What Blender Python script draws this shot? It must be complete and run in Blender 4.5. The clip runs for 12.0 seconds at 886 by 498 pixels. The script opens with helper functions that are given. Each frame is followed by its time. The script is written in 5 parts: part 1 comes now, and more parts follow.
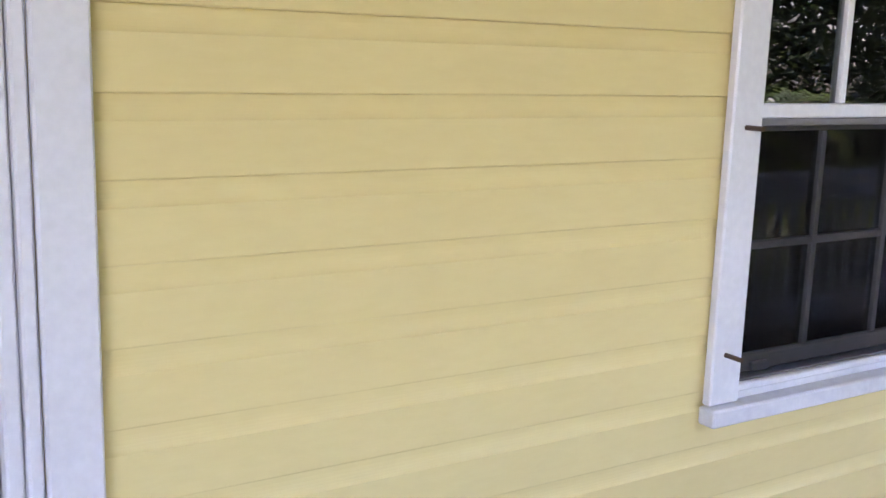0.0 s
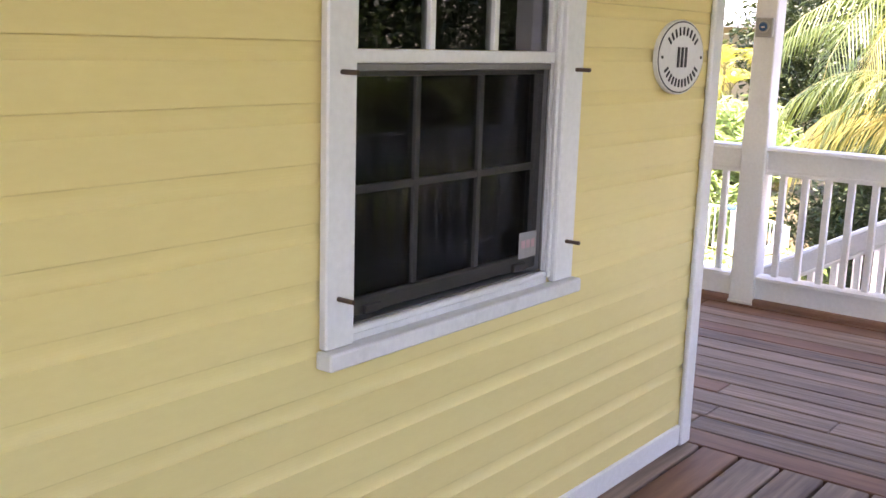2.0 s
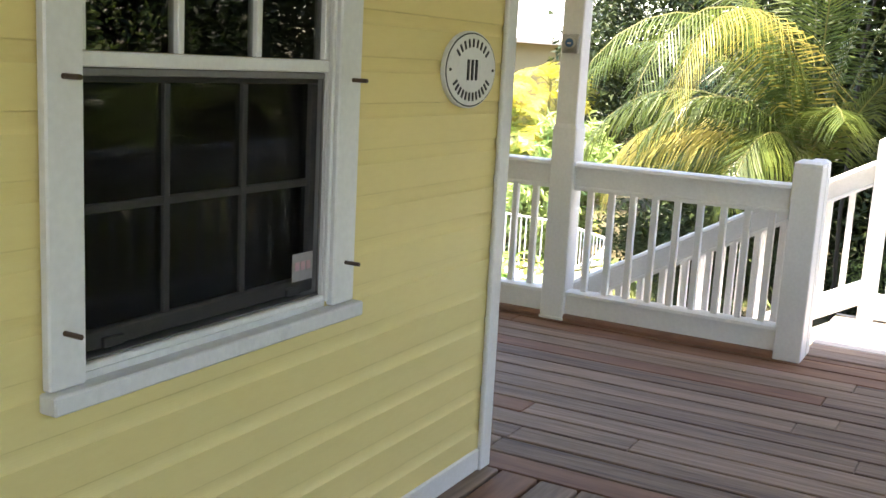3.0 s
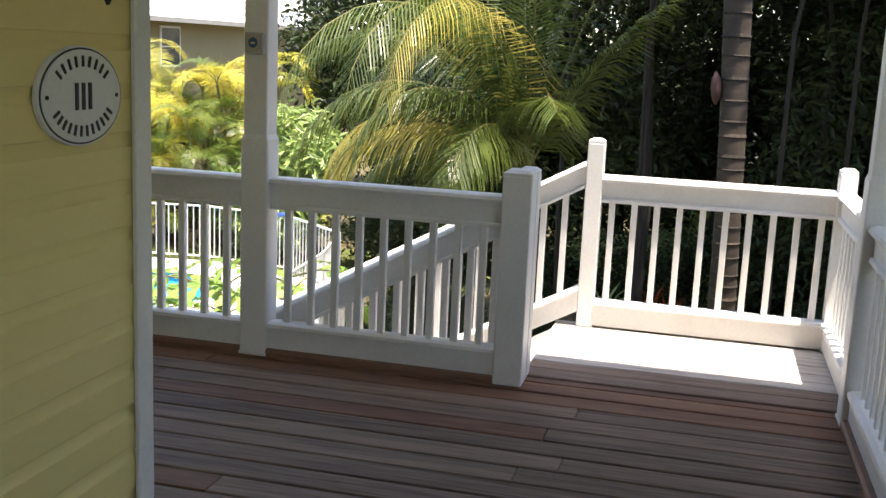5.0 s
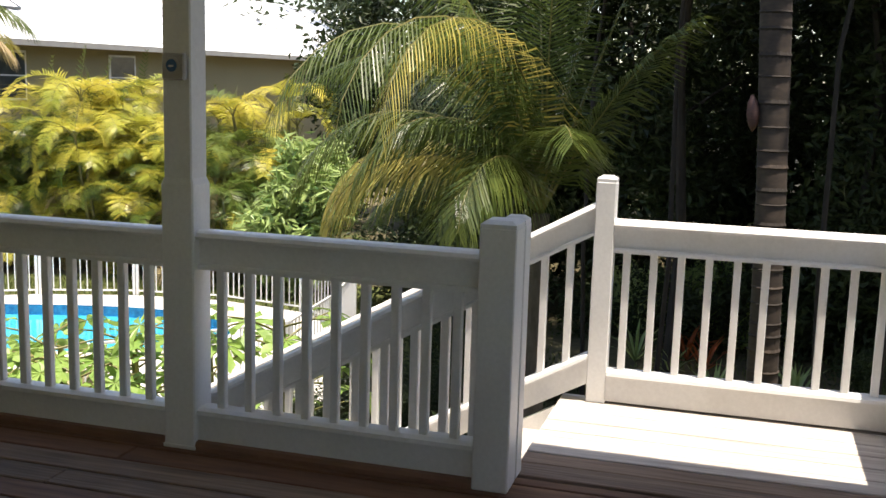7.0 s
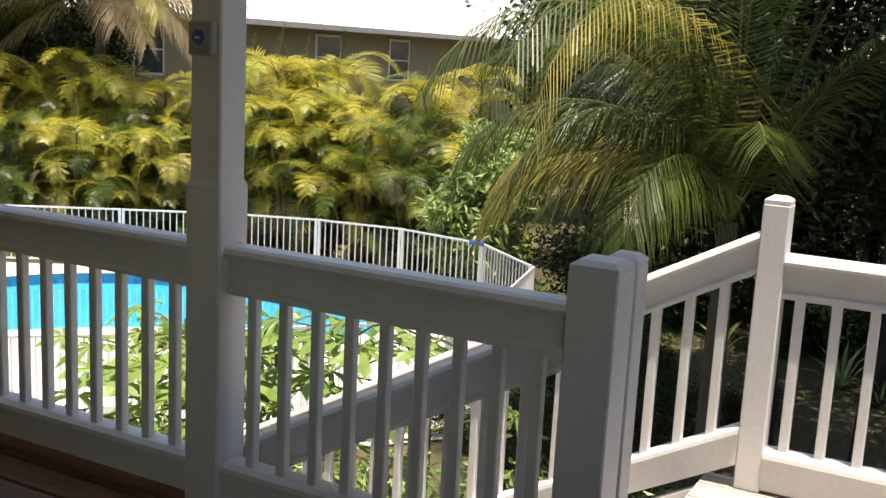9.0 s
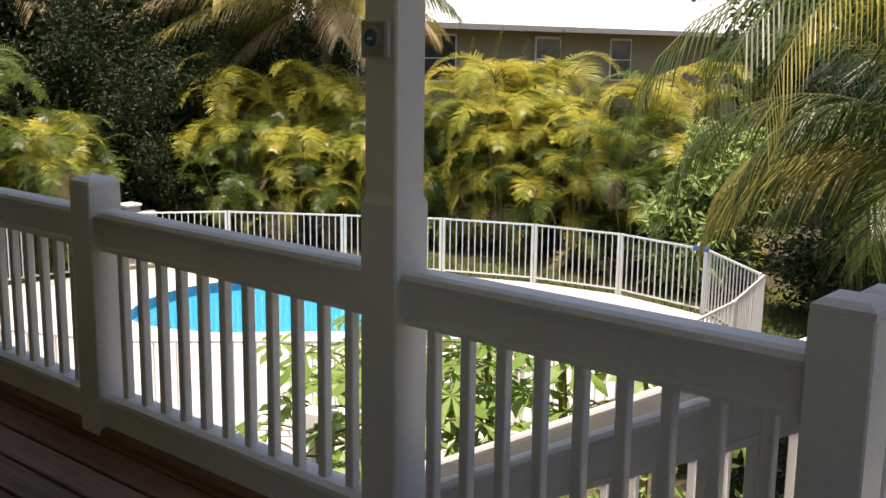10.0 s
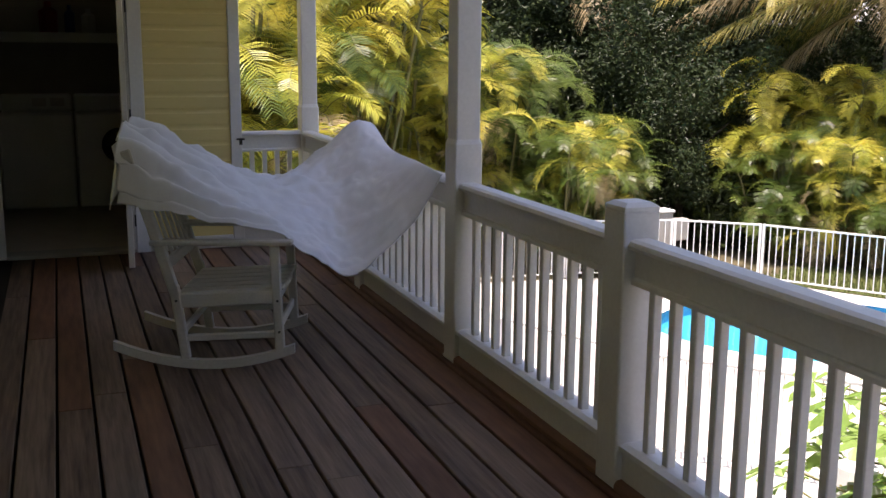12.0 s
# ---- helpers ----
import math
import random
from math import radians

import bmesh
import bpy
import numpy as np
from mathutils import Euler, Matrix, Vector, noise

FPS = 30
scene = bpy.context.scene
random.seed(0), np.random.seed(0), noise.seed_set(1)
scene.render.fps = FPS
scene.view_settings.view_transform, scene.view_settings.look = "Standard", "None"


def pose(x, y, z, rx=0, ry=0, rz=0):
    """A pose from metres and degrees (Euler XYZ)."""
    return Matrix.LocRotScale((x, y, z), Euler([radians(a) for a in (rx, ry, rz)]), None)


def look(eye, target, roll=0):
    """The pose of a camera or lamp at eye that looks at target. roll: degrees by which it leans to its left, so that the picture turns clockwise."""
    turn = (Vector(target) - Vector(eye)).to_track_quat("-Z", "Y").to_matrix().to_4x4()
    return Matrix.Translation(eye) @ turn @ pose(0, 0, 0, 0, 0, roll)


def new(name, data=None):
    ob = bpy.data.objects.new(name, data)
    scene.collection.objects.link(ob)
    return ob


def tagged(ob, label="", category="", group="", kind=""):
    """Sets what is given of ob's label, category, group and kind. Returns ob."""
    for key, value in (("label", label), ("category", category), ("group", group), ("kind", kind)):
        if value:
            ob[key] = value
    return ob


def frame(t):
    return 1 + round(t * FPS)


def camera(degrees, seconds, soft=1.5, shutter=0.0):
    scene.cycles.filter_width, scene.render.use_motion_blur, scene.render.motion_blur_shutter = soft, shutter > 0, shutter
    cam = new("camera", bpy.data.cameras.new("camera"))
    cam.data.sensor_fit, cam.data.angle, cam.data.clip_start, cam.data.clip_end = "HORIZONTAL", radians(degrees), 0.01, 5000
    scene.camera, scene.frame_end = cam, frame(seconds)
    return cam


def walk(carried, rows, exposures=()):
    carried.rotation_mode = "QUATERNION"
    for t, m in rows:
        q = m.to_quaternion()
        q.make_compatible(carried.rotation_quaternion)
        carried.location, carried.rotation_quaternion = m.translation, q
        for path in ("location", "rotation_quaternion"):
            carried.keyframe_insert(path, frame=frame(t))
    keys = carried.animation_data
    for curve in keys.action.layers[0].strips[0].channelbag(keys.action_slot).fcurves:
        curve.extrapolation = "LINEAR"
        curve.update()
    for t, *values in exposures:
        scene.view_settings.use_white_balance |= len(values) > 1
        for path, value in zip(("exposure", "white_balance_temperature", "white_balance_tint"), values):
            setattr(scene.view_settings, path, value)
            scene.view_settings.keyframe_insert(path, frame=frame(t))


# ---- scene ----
cam = camera(46.6, 12.0)
PATH = [
    (0, (0.065, 0.023, 1.502), (1.108, 1.687, 1.128), 1.8),
    (0.5, (0.103, -0.032, 1.451), (1.294, 1.538, 1.114), 0.8),
    (1, (0.119, -0.025, 1.464), (1.429, 1.452, 1.143), 1.5),
    (1.5, (0.122, -0.018, 1.445), (1.551, 1.336, 1.094), 1.5),
    (2, (0.143, 0.0, 1.447), (1.691, 1.201, 1.045), 1.8),
    (2.5, (0.255, 0.004, 1.444), (1.891, 1.082, 1.038), 1.8),
    (3, (0.388, -0.034, 1.44), (2.113, 0.911, 1.076), 3.1),
    (3.5, (0.459, -0.049, 1.444), (2.253, 0.738, 1.042), 2.8),
    (3.7, (0.523, -0.033, 1.439), (2.349, 0.681, 1.044), 2.6),
    (5.3, (1.214, 0.032, 1.557), (3.122, 0.493, 1.176), 2.6),
    (5.5, (1.297, 0.03, 1.553), (3.2, 0.496, 1.153), 2.3),
    (6, (1.59, 0.077, 1.552), (3.51, 0.497, 1.183), 1.9),
    (6.5, (1.832, 0.081, 1.54), (3.748, 0.506, 1.154), 1.1),
    (6.7, (1.955, 0.051, 1.523), (3.864, 0.529, 1.167), 1.2),
    (8.5, (2.981, -0.039, 1.548), (4.796, 0.723, 1.195), 2.0),
    (9, (3.246, -0.02, 1.534), (4.985, 0.898, 1.17), 3.0),
    (9.5, (3.47, 0.071, 1.528), (5.131, 1.133, 1.185), 1.9),
    (10, (3.665, 0.157, 1.521), (5.162, 1.429, 1.147), 0.8),
    (10.5, (3.834, 0.22, 1.533), (5.127, 1.709, 1.201), 1.9),
    (11, (3.899, 0.3, 1.516), (4.906, 1.976, 1.094), 2.0),
    (11.5, (3.935, 0.491, 1.525), (4.738, 2.286, 1.159), 1.4),
    (12, (3.963, 0.677, 1.537), (4.648, 2.518, 1.16), 0.4),
]
# seconds, stops, kelvin, tint
EXPOSURES = [(0.0, 3.72, 6200, 41), (0.5, 3.85, 6400, 45), (1.0, 3.92, 5950, 42), (1.5, 3.72, 6350, 43), (2.0, 3.46, 7100, 36), (2.5, 3.2, 7450, 23), (3.5, 2.7, 7450, 16), (5.5, 1.45, 7200, 15), (6.5, 1.12, 7300, 14),
             (8.5, 0.8, 7350, 16), (10.0, 0.52, 7550, 19), (11.0, 0.45, 7350, 23), (12.0, 1.08, 7100, 25)]
walk(cam, [(t, look(eye, target, roll)) for t, eye, target, roll in PATH], EXPOSURES)

# ---- light ----
SUN_WAY = Vector((0.10, 0.16, -1.0)).normalized()
world = bpy.data.worlds.new("world")
scene.world = world
world.use_nodes = True
wn = world.node_tree
sky = wn.nodes.new("ShaderNodeTexSky")
sky.sky_type = 'NISHITA'
sky.sun_disc = False
sky.sun_elevation = radians(73)
sky.sun_rotation = radians(200)
wn.links.new(sky.outputs[0], wn.nodes["Background"].inputs[0])
wn.nodes["Background"].inputs[1].default_value = 0.15
sun = new("sun", bpy.data.lights.new("sun", "SUN"))
sun.data.energy = 5.0
sun.data.angle = radians(0.53)
sun.data.color = (1.0, 0.97, 0.91)
sun.matrix_world = Matrix.Translation((0, 0, 30)) @ SUN_WAY.to_track_quat("-Z", "Y").to_matrix().to_4x4()

# ---- materials ----
def material(name, a, b=None, rough=0.6, scale=4.0, fine=60.0, bump=0.15, stretch=(1, 1, 1), metal=0.0,
             vary=0.0, island=0.0, translucent=0.0, dirt=None, spec=0.5, coat=0.0):
    """Two colours mixed by coarse and fine noise, with fine relief; vary: by object; island: by loose piece."""
    m = bpy.data.materials.new(name)
    m.use_nodes = True
    nt = m.node_tree
    N, Lk = nt.nodes, nt.links
    bsdf = N["Principled BSDF"]
    b = b or tuple(c * 0.85 for c in a)
    co = N.new("ShaderNodeTexCoord")
    mp = N.new("ShaderNodeMapping")
    mp.inputs["Scale"].default_value = stretch
    Lk.new(co.outputs["Object"], mp.inputs["Vector"])
    src = mp.outputs["Vector"]
    if vary:
        oi = N.new("ShaderNodeObjectInfo")
        sh = N.new("ShaderNodeVectorMath")
        sh.operation = 'SCALE'
        cm = N.new("ShaderNodeCombineXYZ")
        for k in range(3):
            Lk.new(oi.outputs["Random"], cm.inputs[k])
        Lk.new(cm.outputs[0], sh.inputs[0])
        sh.inputs["Scale"].default_value = 37.0
        ad = N.new("ShaderNodeVectorMath")
        Lk.new(src, ad.inputs[0])
        Lk.new(sh.outputs[0], ad.inputs[1])
        src = ad.outputs[0]
    n1 = N.new("ShaderNodeTexNoise")
    n1.inputs["Scale"].default_value = scale
    n1.inputs["Detail"].default_value = 4
    n2 = N.new("ShaderNodeTexNoise")
    n2.inputs["Scale"].default_value = fine
    n2.inputs["Detail"].default_value = 3
    Lk.new(src, n1.inputs["Vector"])
    Lk.new(src, n2.inputs["Vector"])
    mx = N.new("ShaderNodeMath")
    mx.operation = 'MULTIPLY_ADD'
    mx.inputs[1].default_value = 0.5
    Lk.new(n2.outputs["Fac"], mx.inputs[0])
    hf = N.new("ShaderNodeMath")
    hf.operation = 'MULTIPLY'
    hf.inputs[1].default_value = 0.5
    Lk.new(n1.outputs["Fac"], hf.inputs[0])
    Lk.new(hf.outputs[0], mx.inputs[2])
    fac = mx.outputs[0]
    rg = N.new("ShaderNodeMapRange")
    rg.inputs["From Min"].default_value = 0.36
    rg.inputs["From Max"].default_value = 0.64
    Lk.new(fac, rg.inputs["Value"])
    fac = rg.outputs[0]
    for amount, node, out in ((vary, "ShaderNodeObjectInfo", "Random"), (island, "ShaderNodeNewGeometry", "Random Per Island")):
        if amount:
            nd = N.new(node)
            ma = N.new("ShaderNodeMix")
            ma.data_type = 'FLOAT'
            ma.inputs[0].default_value = amount
            Lk.new(fac, ma.inputs[2])
            Lk.new(nd.outputs[out], ma.inputs[3])
            fac = ma.outputs[0]
    cr = N.new("ShaderNodeMix")
    cr.data_type = 'RGBA'
    Lk.new(fac, cr.inputs[0])
    cr.inputs[6].default_value = (*a, 1)
    cr.inputs[7].default_value = (*b, 1)
    col = cr.outputs[2]
    if dirt:
        dcol, amount, dscale = dirt
        nd = N.new("ShaderNodeTexNoise")
        nd.inputs["Scale"].default_value = dscale
        nd.inputs["Detail"].default_value = 6
        nd.inputs["Roughness"].default_value = 0.65
        Lk.new(src, nd.inputs["Vector"])
        dr = N.new("ShaderNodeMapRange")
        dr.inputs["From Min"].default_value = 0.55
        dr.inputs["From Max"].default_value = 0.8
        dr.inputs["To Max"].default_value = amount
        Lk.new(nd.outputs["Fac"], dr.inputs["Value"])
        dm = N.new("ShaderNodeMix")
        dm.data_type = 'RGBA'
        Lk.new(dr.outputs[0], dm.inputs[0])
        Lk.new(col, dm.inputs[6])
        dm.inputs[7].default_value = (*dcol, 1)
        col = dm.outputs[2]
    Lk.new(col, bsdf.inputs["Base Color"])
    bsdf.inputs["Roughness"].default_value = rough
    bsdf.inputs["Metallic"].default_value = metal
    bsdf.inputs["Specular IOR Level"].default_value = spec
    bsdf.inputs["Coat Weight"].default_value = coat
    if bump:
        bp = N.new("ShaderNodeBump")
        bp.inputs["Strength"].default_value = bump
        bp.inputs["Distance"].default_value = 0.004
        Lk.new(n2.outputs["Fac"], bp.inputs["Height"])
        Lk.new(bp.outputs[0], bsdf.inputs["Normal"])
    if translucent:
        tr = N.new("ShaderNodeBsdfTranslucent")
        Lk.new(col, tr.inputs[0])
        ms = N.new("ShaderNodeMixShader")
        ms.inputs[0].default_value = translucent
        Lk.new(bsdf.outputs[0], ms.inputs[1])
        Lk.new(tr.outputs[0], ms.inputs[2])
        Lk.new(ms.outputs[0], N["Material Output"].inputs[0])
    return m


def clear_pane(name, tint, gloss_rough=0.0, dim=1.0, ior=1.5):
    """Thin glass: clear straight through, with Fresnel gloss."""
    m = bpy.data.materials.new(name)
    m.use_nodes = True
    N, Lk = m.node_tree.nodes, m.node_tree.links
    N.remove(N["Principled BSDF"])
    tr = N.new("ShaderNodeBsdfTransparent")
    tr.inputs[0].default_value = (*tint, 1)
    gl = N.new("ShaderNodeBsdfGlossy")
    gl.inputs["Roughness"].default_value = gloss_rough
    gl.inputs[0].default_value = (dim, dim, dim, 1)
    fr = N.new("ShaderNodeFresnel")
    fr.inputs[0].default_value = ior
    ms = N.new("ShaderNodeMixShader")
    Lk.new(fr.outputs[0], ms.inputs[0])
    Lk.new(tr.outputs[0], ms.inputs[1])
    Lk.new(gl.outputs[0], ms.inputs[2])
    Lk.new(ms.outputs[0], N["Material Output"].inputs[0])
    return m, gl


WHITE = material("white_paint", (0.74, 0.735, 0.715), (0.665, 0.66, 0.64), rough=0.42, scale=1.5, fine=60, bump=0.025,
                 dirt=((0.50, 0.48, 0.43), 0.25, 3.0))
WHITE_SILL = material("white_sill_paint", (0.72, 0.71, 0.69), (0.62, 0.61, 0.60), rough=0.45, scale=3, fine=50, bump=0.03,
                      dirt=((0.40, 0.38, 0.35), 0.4, 9.0))
YELLOW = material("yellow_paint", (0.77, 0.635, 0.272), (0.735, 0.595, 0.247), rough=0.48, scale=1.2, fine=70, bump=0.05,
                  stretch=(0.25, 1, 1), vary=0.3, dirt=((0.60, 0.49, 0.22), 0.12, 3.0))
DECK = material("deck_wood", (0.27, 0.188, 0.138), (0.056, 0.033, 0.022), rough=0.62, spec=0.3, scale=3.2, fine=12, bump=0.9,
                stretch=(0.28, 4.6, 4.6), vary=0.42, dirt=((0.026, 0.017, 0.013), 0.92, 4.2))
DECK_RED = material("deck_wood_red", (0.23, 0.118, 0.068), (0.095, 0.043, 0.026), rough=0.62, spec=0.3, scale=2.2, fine=11, bump=0.5,
                    stretch=(0.35, 3.2, 3.2), vary=0.25, dirt=((0.04, 0.022, 0.016), 0.85, 3.5))
# weathered grey wood, lightened further to carry the sun patch's brightness
DECK_SUN_GREY = material("deck_wood_weathered_sunlit", (0.62, 0.58, 0.53), (0.34, 0.29, 0.25), rough=0.7, scale=2.0, fine=10, bump=0.8,
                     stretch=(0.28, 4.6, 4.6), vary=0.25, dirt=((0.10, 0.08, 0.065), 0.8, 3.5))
SHOE = material("red_brown_shoe", (0.22, 0.11, 0.07), (0.13, 0.065, 0.045), rough=0.55, scale=2, fine=30, bump=0.3, stretch=(0.2, 1, 1))
DARK = material("dark_underside", (0.03, 0.026, 0.022), rough=0.9)
CONCRETE = material("pool_deck_concrete", (0.62, 0.60, 0.55), (0.50, 0.48, 0.44), rough=0.85, scale=0.7, fine=30, bump=0.2,
                    dirt=((0.36, 0.33, 0.28), 0.3, 1.1))
SOIL = material("mulch_and_dry_grass", (0.055, 0.052, 0.020), (0.12, 0.095, 0.048), rough=0.95, scale=0.5, fine=9, bump=0.6,
                dirt=((0.06, 0.045, 0.03), 0.9, 0.35))
GRASS = material("grass", (0.055, 0.095, 0.02), (0.13, 0.135, 0.036), rough=0.8, scale=2, fine=14, bump=0.3, island=0.5, translucent=0.25)
# areca leaf twice: brightened as in sun, then green darkened as in shade
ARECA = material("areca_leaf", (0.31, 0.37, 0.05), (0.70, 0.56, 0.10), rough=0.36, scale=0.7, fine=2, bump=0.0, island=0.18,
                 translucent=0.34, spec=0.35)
ARECA_SHADED = material("areca_leaf_green_shaded", (0.045, 0.095, 0.018), (0.17, 0.21, 0.04), rough=0.36, scale=0.7, fine=2, bump=0.0, island=0.18,
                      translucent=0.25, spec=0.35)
COCO = material("coconut_leaf", (0.040, 0.075, 0.018), (0.135, 0.165, 0.035), rough=0.36, scale=0.6, fine=3, bump=0.0, island=0.3,
                translucent=0.35, spec=0.5)
COCO_YELLOW = material("coconut_leaf_yellow", (0.22, 0.23, 0.055), (0.56, 0.44, 0.11), rough=0.34, scale=0.5, fine=2, bump=0.0, island=0.35,
                       translucent=0.4, spec=0.4)
DRY = material("dry_frond", (0.36, 0.26, 0.13), (0.58, 0.47, 0.27), rough=0.5, scale=1, fine=4, bump=0.0, island=0.4, translucent=0.3)
STALK = material("frond_stalk", (0.11, 0.12, 0.03), (0.18, 0.15, 0.045), rough=0.5, scale=3, fine=20, bump=0.1)
CANE = material("areca_cane", (0.075, 0.08, 0.024), (0.13, 0.11, 0.035), rough=0.5, scale=3, fine=20, bump=0.1)
# dark leaf, taken lower still to hold the wood's shade in its colour
LEAF_SHADED = material("shaded_broad_leaf", (0.012, 0.023, 0.007), (0.046, 0.066, 0.02), rough=0.5, scale=0.6, fine=3, bump=0.0, island=0.8,
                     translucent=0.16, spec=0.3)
LEAF_MANGO = material("mango_leaf", (0.19, 0.30, 0.085), (0.42, 0.50, 0.19), rough=0.35, scale=1.2, fine=5, bump=0.0, island=0.5,
                      translucent=0.3, spec=0.5)
LEAF_PAPAYA = material("papaya_leaf", (0.16, 0.29, 0.05), (0.29, 0.41, 0.10), rough=0.45, scale=4, fine=30, bump=0.1, vary=0.4,
                       translucent=0.35)
BARK = material("grey_bark", (0.12, 0.10, 0.08), (0.055, 0.045, 0.035), rough=0.9, scale=3, fine=25, bump=0.6, stretch=(1, 1, 0.4))
RING_BARK = material("ringed_palm_bark", (0.058, 0.040, 0.027), (0.024, 0.017, 0.012), rough=0.85, scale=2.2, fine=12, bump=0.6, stretch=(1, 1, 2.5))
# bark darkened to the tone of trunks standing in shade
WOOD_BARK = material("shaded_bark", (0.028, 0.022, 0.017), (0.014, 0.011, 0.009), rough=0.9, scale=3, fine=25, bump=0.6, stretch=(1, 1, 0.4))
POD = material("dry_pod", (0.09, 0.04, 0.03), (0.05, 0.022, 0.018), rough=0.7, fine=20, stretch=(1, 1, 5))
RING_DARK = material("bark_scar", (0.022, 0.016, 0.011), rough=0.9)
BRONZE = material("stud_metal", (0.13, 0.09, 0.07), rough=0.35, metal=0.9, fine=200)
BLACK = material("black_metal", (0.012, 0.012, 0.012), (0.02, 0.02, 0.02), rough=0.4, fine=120)
BLACK_INK = material("black_enamel", (0.015, 0.015, 0.017), rough=0.35, bump=0.0)
GREY_BOX = material("grey_plastic", (0.36, 0.35, 0.32), (0.30, 0.29, 0.27), rough=0.5, fine=140)
BLUE_DIAL = material("blue_dial", (0.05, 0.12, 0.25), rough=0.25, bump=0.0)
MUNTIN = material("bronze_screened_sash", (0.17, 0.165, 0.155), (0.14, 0.135, 0.128), rough=0.45, fine=100)
SCREENED = material("screened_sticker", (0.30, 0.28, 0.28), rough=0.7, bump=0.0)
STICKER = material("sticker_paper", (0.62, 0.58, 0.57), rough=0.6, bump=0.0)
PINK_INK = material("pink_ink", (0.50, 0.30, 0.32), rough=0.6, bump=0.0)
FABRIC = material("white_sheet", (0.90, 0.91, 0.95), (0.85, 0.86, 0.90), rough=0.9, scale=2.2, fine=260, bump=0.25,
                  translucent=0.18, dirt=((0.55, 0.52, 0.50), 0.35, 2.6))
CHAIR = material("chair_paint", (0.56, 0.545, 0.50), (0.47, 0.455, 0.42), rough=0.5, scale=3, fine=80, bump=0.12,
                 dirt=((0.30, 0.28, 0.24), 0.4, 7.0))
FENCE_WHITE = material("white_powder_coat", (0.70, 0.70, 0.69), (0.64, 0.64, 0.63), rough=0.4, fine=100, bump=0.03)
TILE = material("pool_tile", (0.015, 0.10, 0.22), (0.02, 0.20, 0.36), rough=0.15, scale=6, fine=14, bump=0.05)
PLASTER = material("pool_plaster", (0.25, 0.68, 0.80), (0.20, 0.60, 0.75), rough=0.7, scale=0.8, fine=5, bump=0.1)
STUCCO = material("olive_stucco", (0.31, 0.27, 0.16), (0.27, 0.235, 0.14), rough=0.9, scale=0.6, fine=20, bump=0.2)
METAL_ROOF = material("white_metal_roof", (0.80, 0.80, 0.80), (0.74, 0.75, 0.77), rough=0.4, scale=0.5, fine=8, bump=0.05)
FAR_GLASS = material("far_window_glass", (0.04, 0.05, 0.05), (0.07, 0.08, 0.08), rough=0.08, bump=0.0)
APPLIANCE = material("white_enamel", (0.78, 0.79, 0.77), (0.70, 0.71, 0.69), rough=0.3, bump=0.02)
ROOM = material("room_plaster", (0.55, 0.51, 0.44), (0.48, 0.44, 0.38), rough=0.9)
# near-black in place of the shade inside the unlit room
ROOM_UNLIT = material("unlit_room", (0.030, 0.028, 0.026), (0.02, 0.019, 0.018), rough=0.9)
RED = material("red_plastic", (0.42, 0.03, 0.02), rough=0.35, bump=0.0)
BLUE = material("blue_plastic", (0.03, 0.07, 0.30), rough=0.35, bump=0.0)
BLUE_CLOTH = material("blue_cloth", (0.02, 0.06, 0.22), (0.015, 0.04, 0.15), rough=0.9, fine=90)
RED_LEAF = material("red_bromeliad", (0.32, 0.05, 0.02), (0.45, 0.13, 0.03), rough=0.5, island=0.4, translucent=0.3, bump=0.0)
GLASS, GLASS_GLOSS = clear_pane("window_glass", (0.38, 0.40, 0.39), ior=1.52)
WATER, WATER_GLOSS = clear_pane("pool_water", (0.42, 0.90, 0.97), gloss_rough=0.03, ior=1.33)
wt = WATER.node_tree
wno = wt.nodes.new("ShaderNodeTexNoise")
wno.inputs["Scale"].default_value = 3.5
wbu = wt.nodes.new("ShaderNodeBump")
wbu.inputs["Strength"].default_value = 0.5
wbu.inputs["Distance"].default_value = 0.05
wt.links.new(wno.outputs["Fac"], wbu.inputs["Height"])
wt.links.new(wbu.outputs[0], WATER_GLOSS.inputs["Normal"])
# insect screen: a fine dark mesh that lets a part of the view through
SCREEN = bpy.data.materials.new("insect_screen")
SCREEN.use_nodes = True
sn = SCREEN.node_tree
st = sn.nodes.new("ShaderNodeBsdfTransparent")
sm = sn.nodes.new("ShaderNodeMixShader")
sm.inputs[0].default_value = 0.50
sn.nodes["Principled BSDF"].inputs["Base Color"].default_value = (0.006, 0.0055, 0.005, 1)
sn.nodes["Principled BSDF"].inputs["Roughness"].default_value = 0.8
sn.nodes["Principled BSDF"].inputs["Specular IOR Level"].default_value = 0.05
sn.links.new(st.outputs[0], sm.inputs[1])
sn.links.new(sn.nodes["Principled BSDF"].outputs[0], sm.inputs[2])
sn.links.new(sm.outputs[0], sn.nodes["Material Output"].inputs[0])

# ---- shape helpers ----
MESHES = {}


def to_mesh(name, verts, faces, smooth=False):
    me = bpy.data.meshes.new(name)
    me.from_pydata(verts, [], faces)
    me.update()
    if smooth:
        me.polygons.foreach_set("use_smooth", [True] * len(me.polygons))
    return me


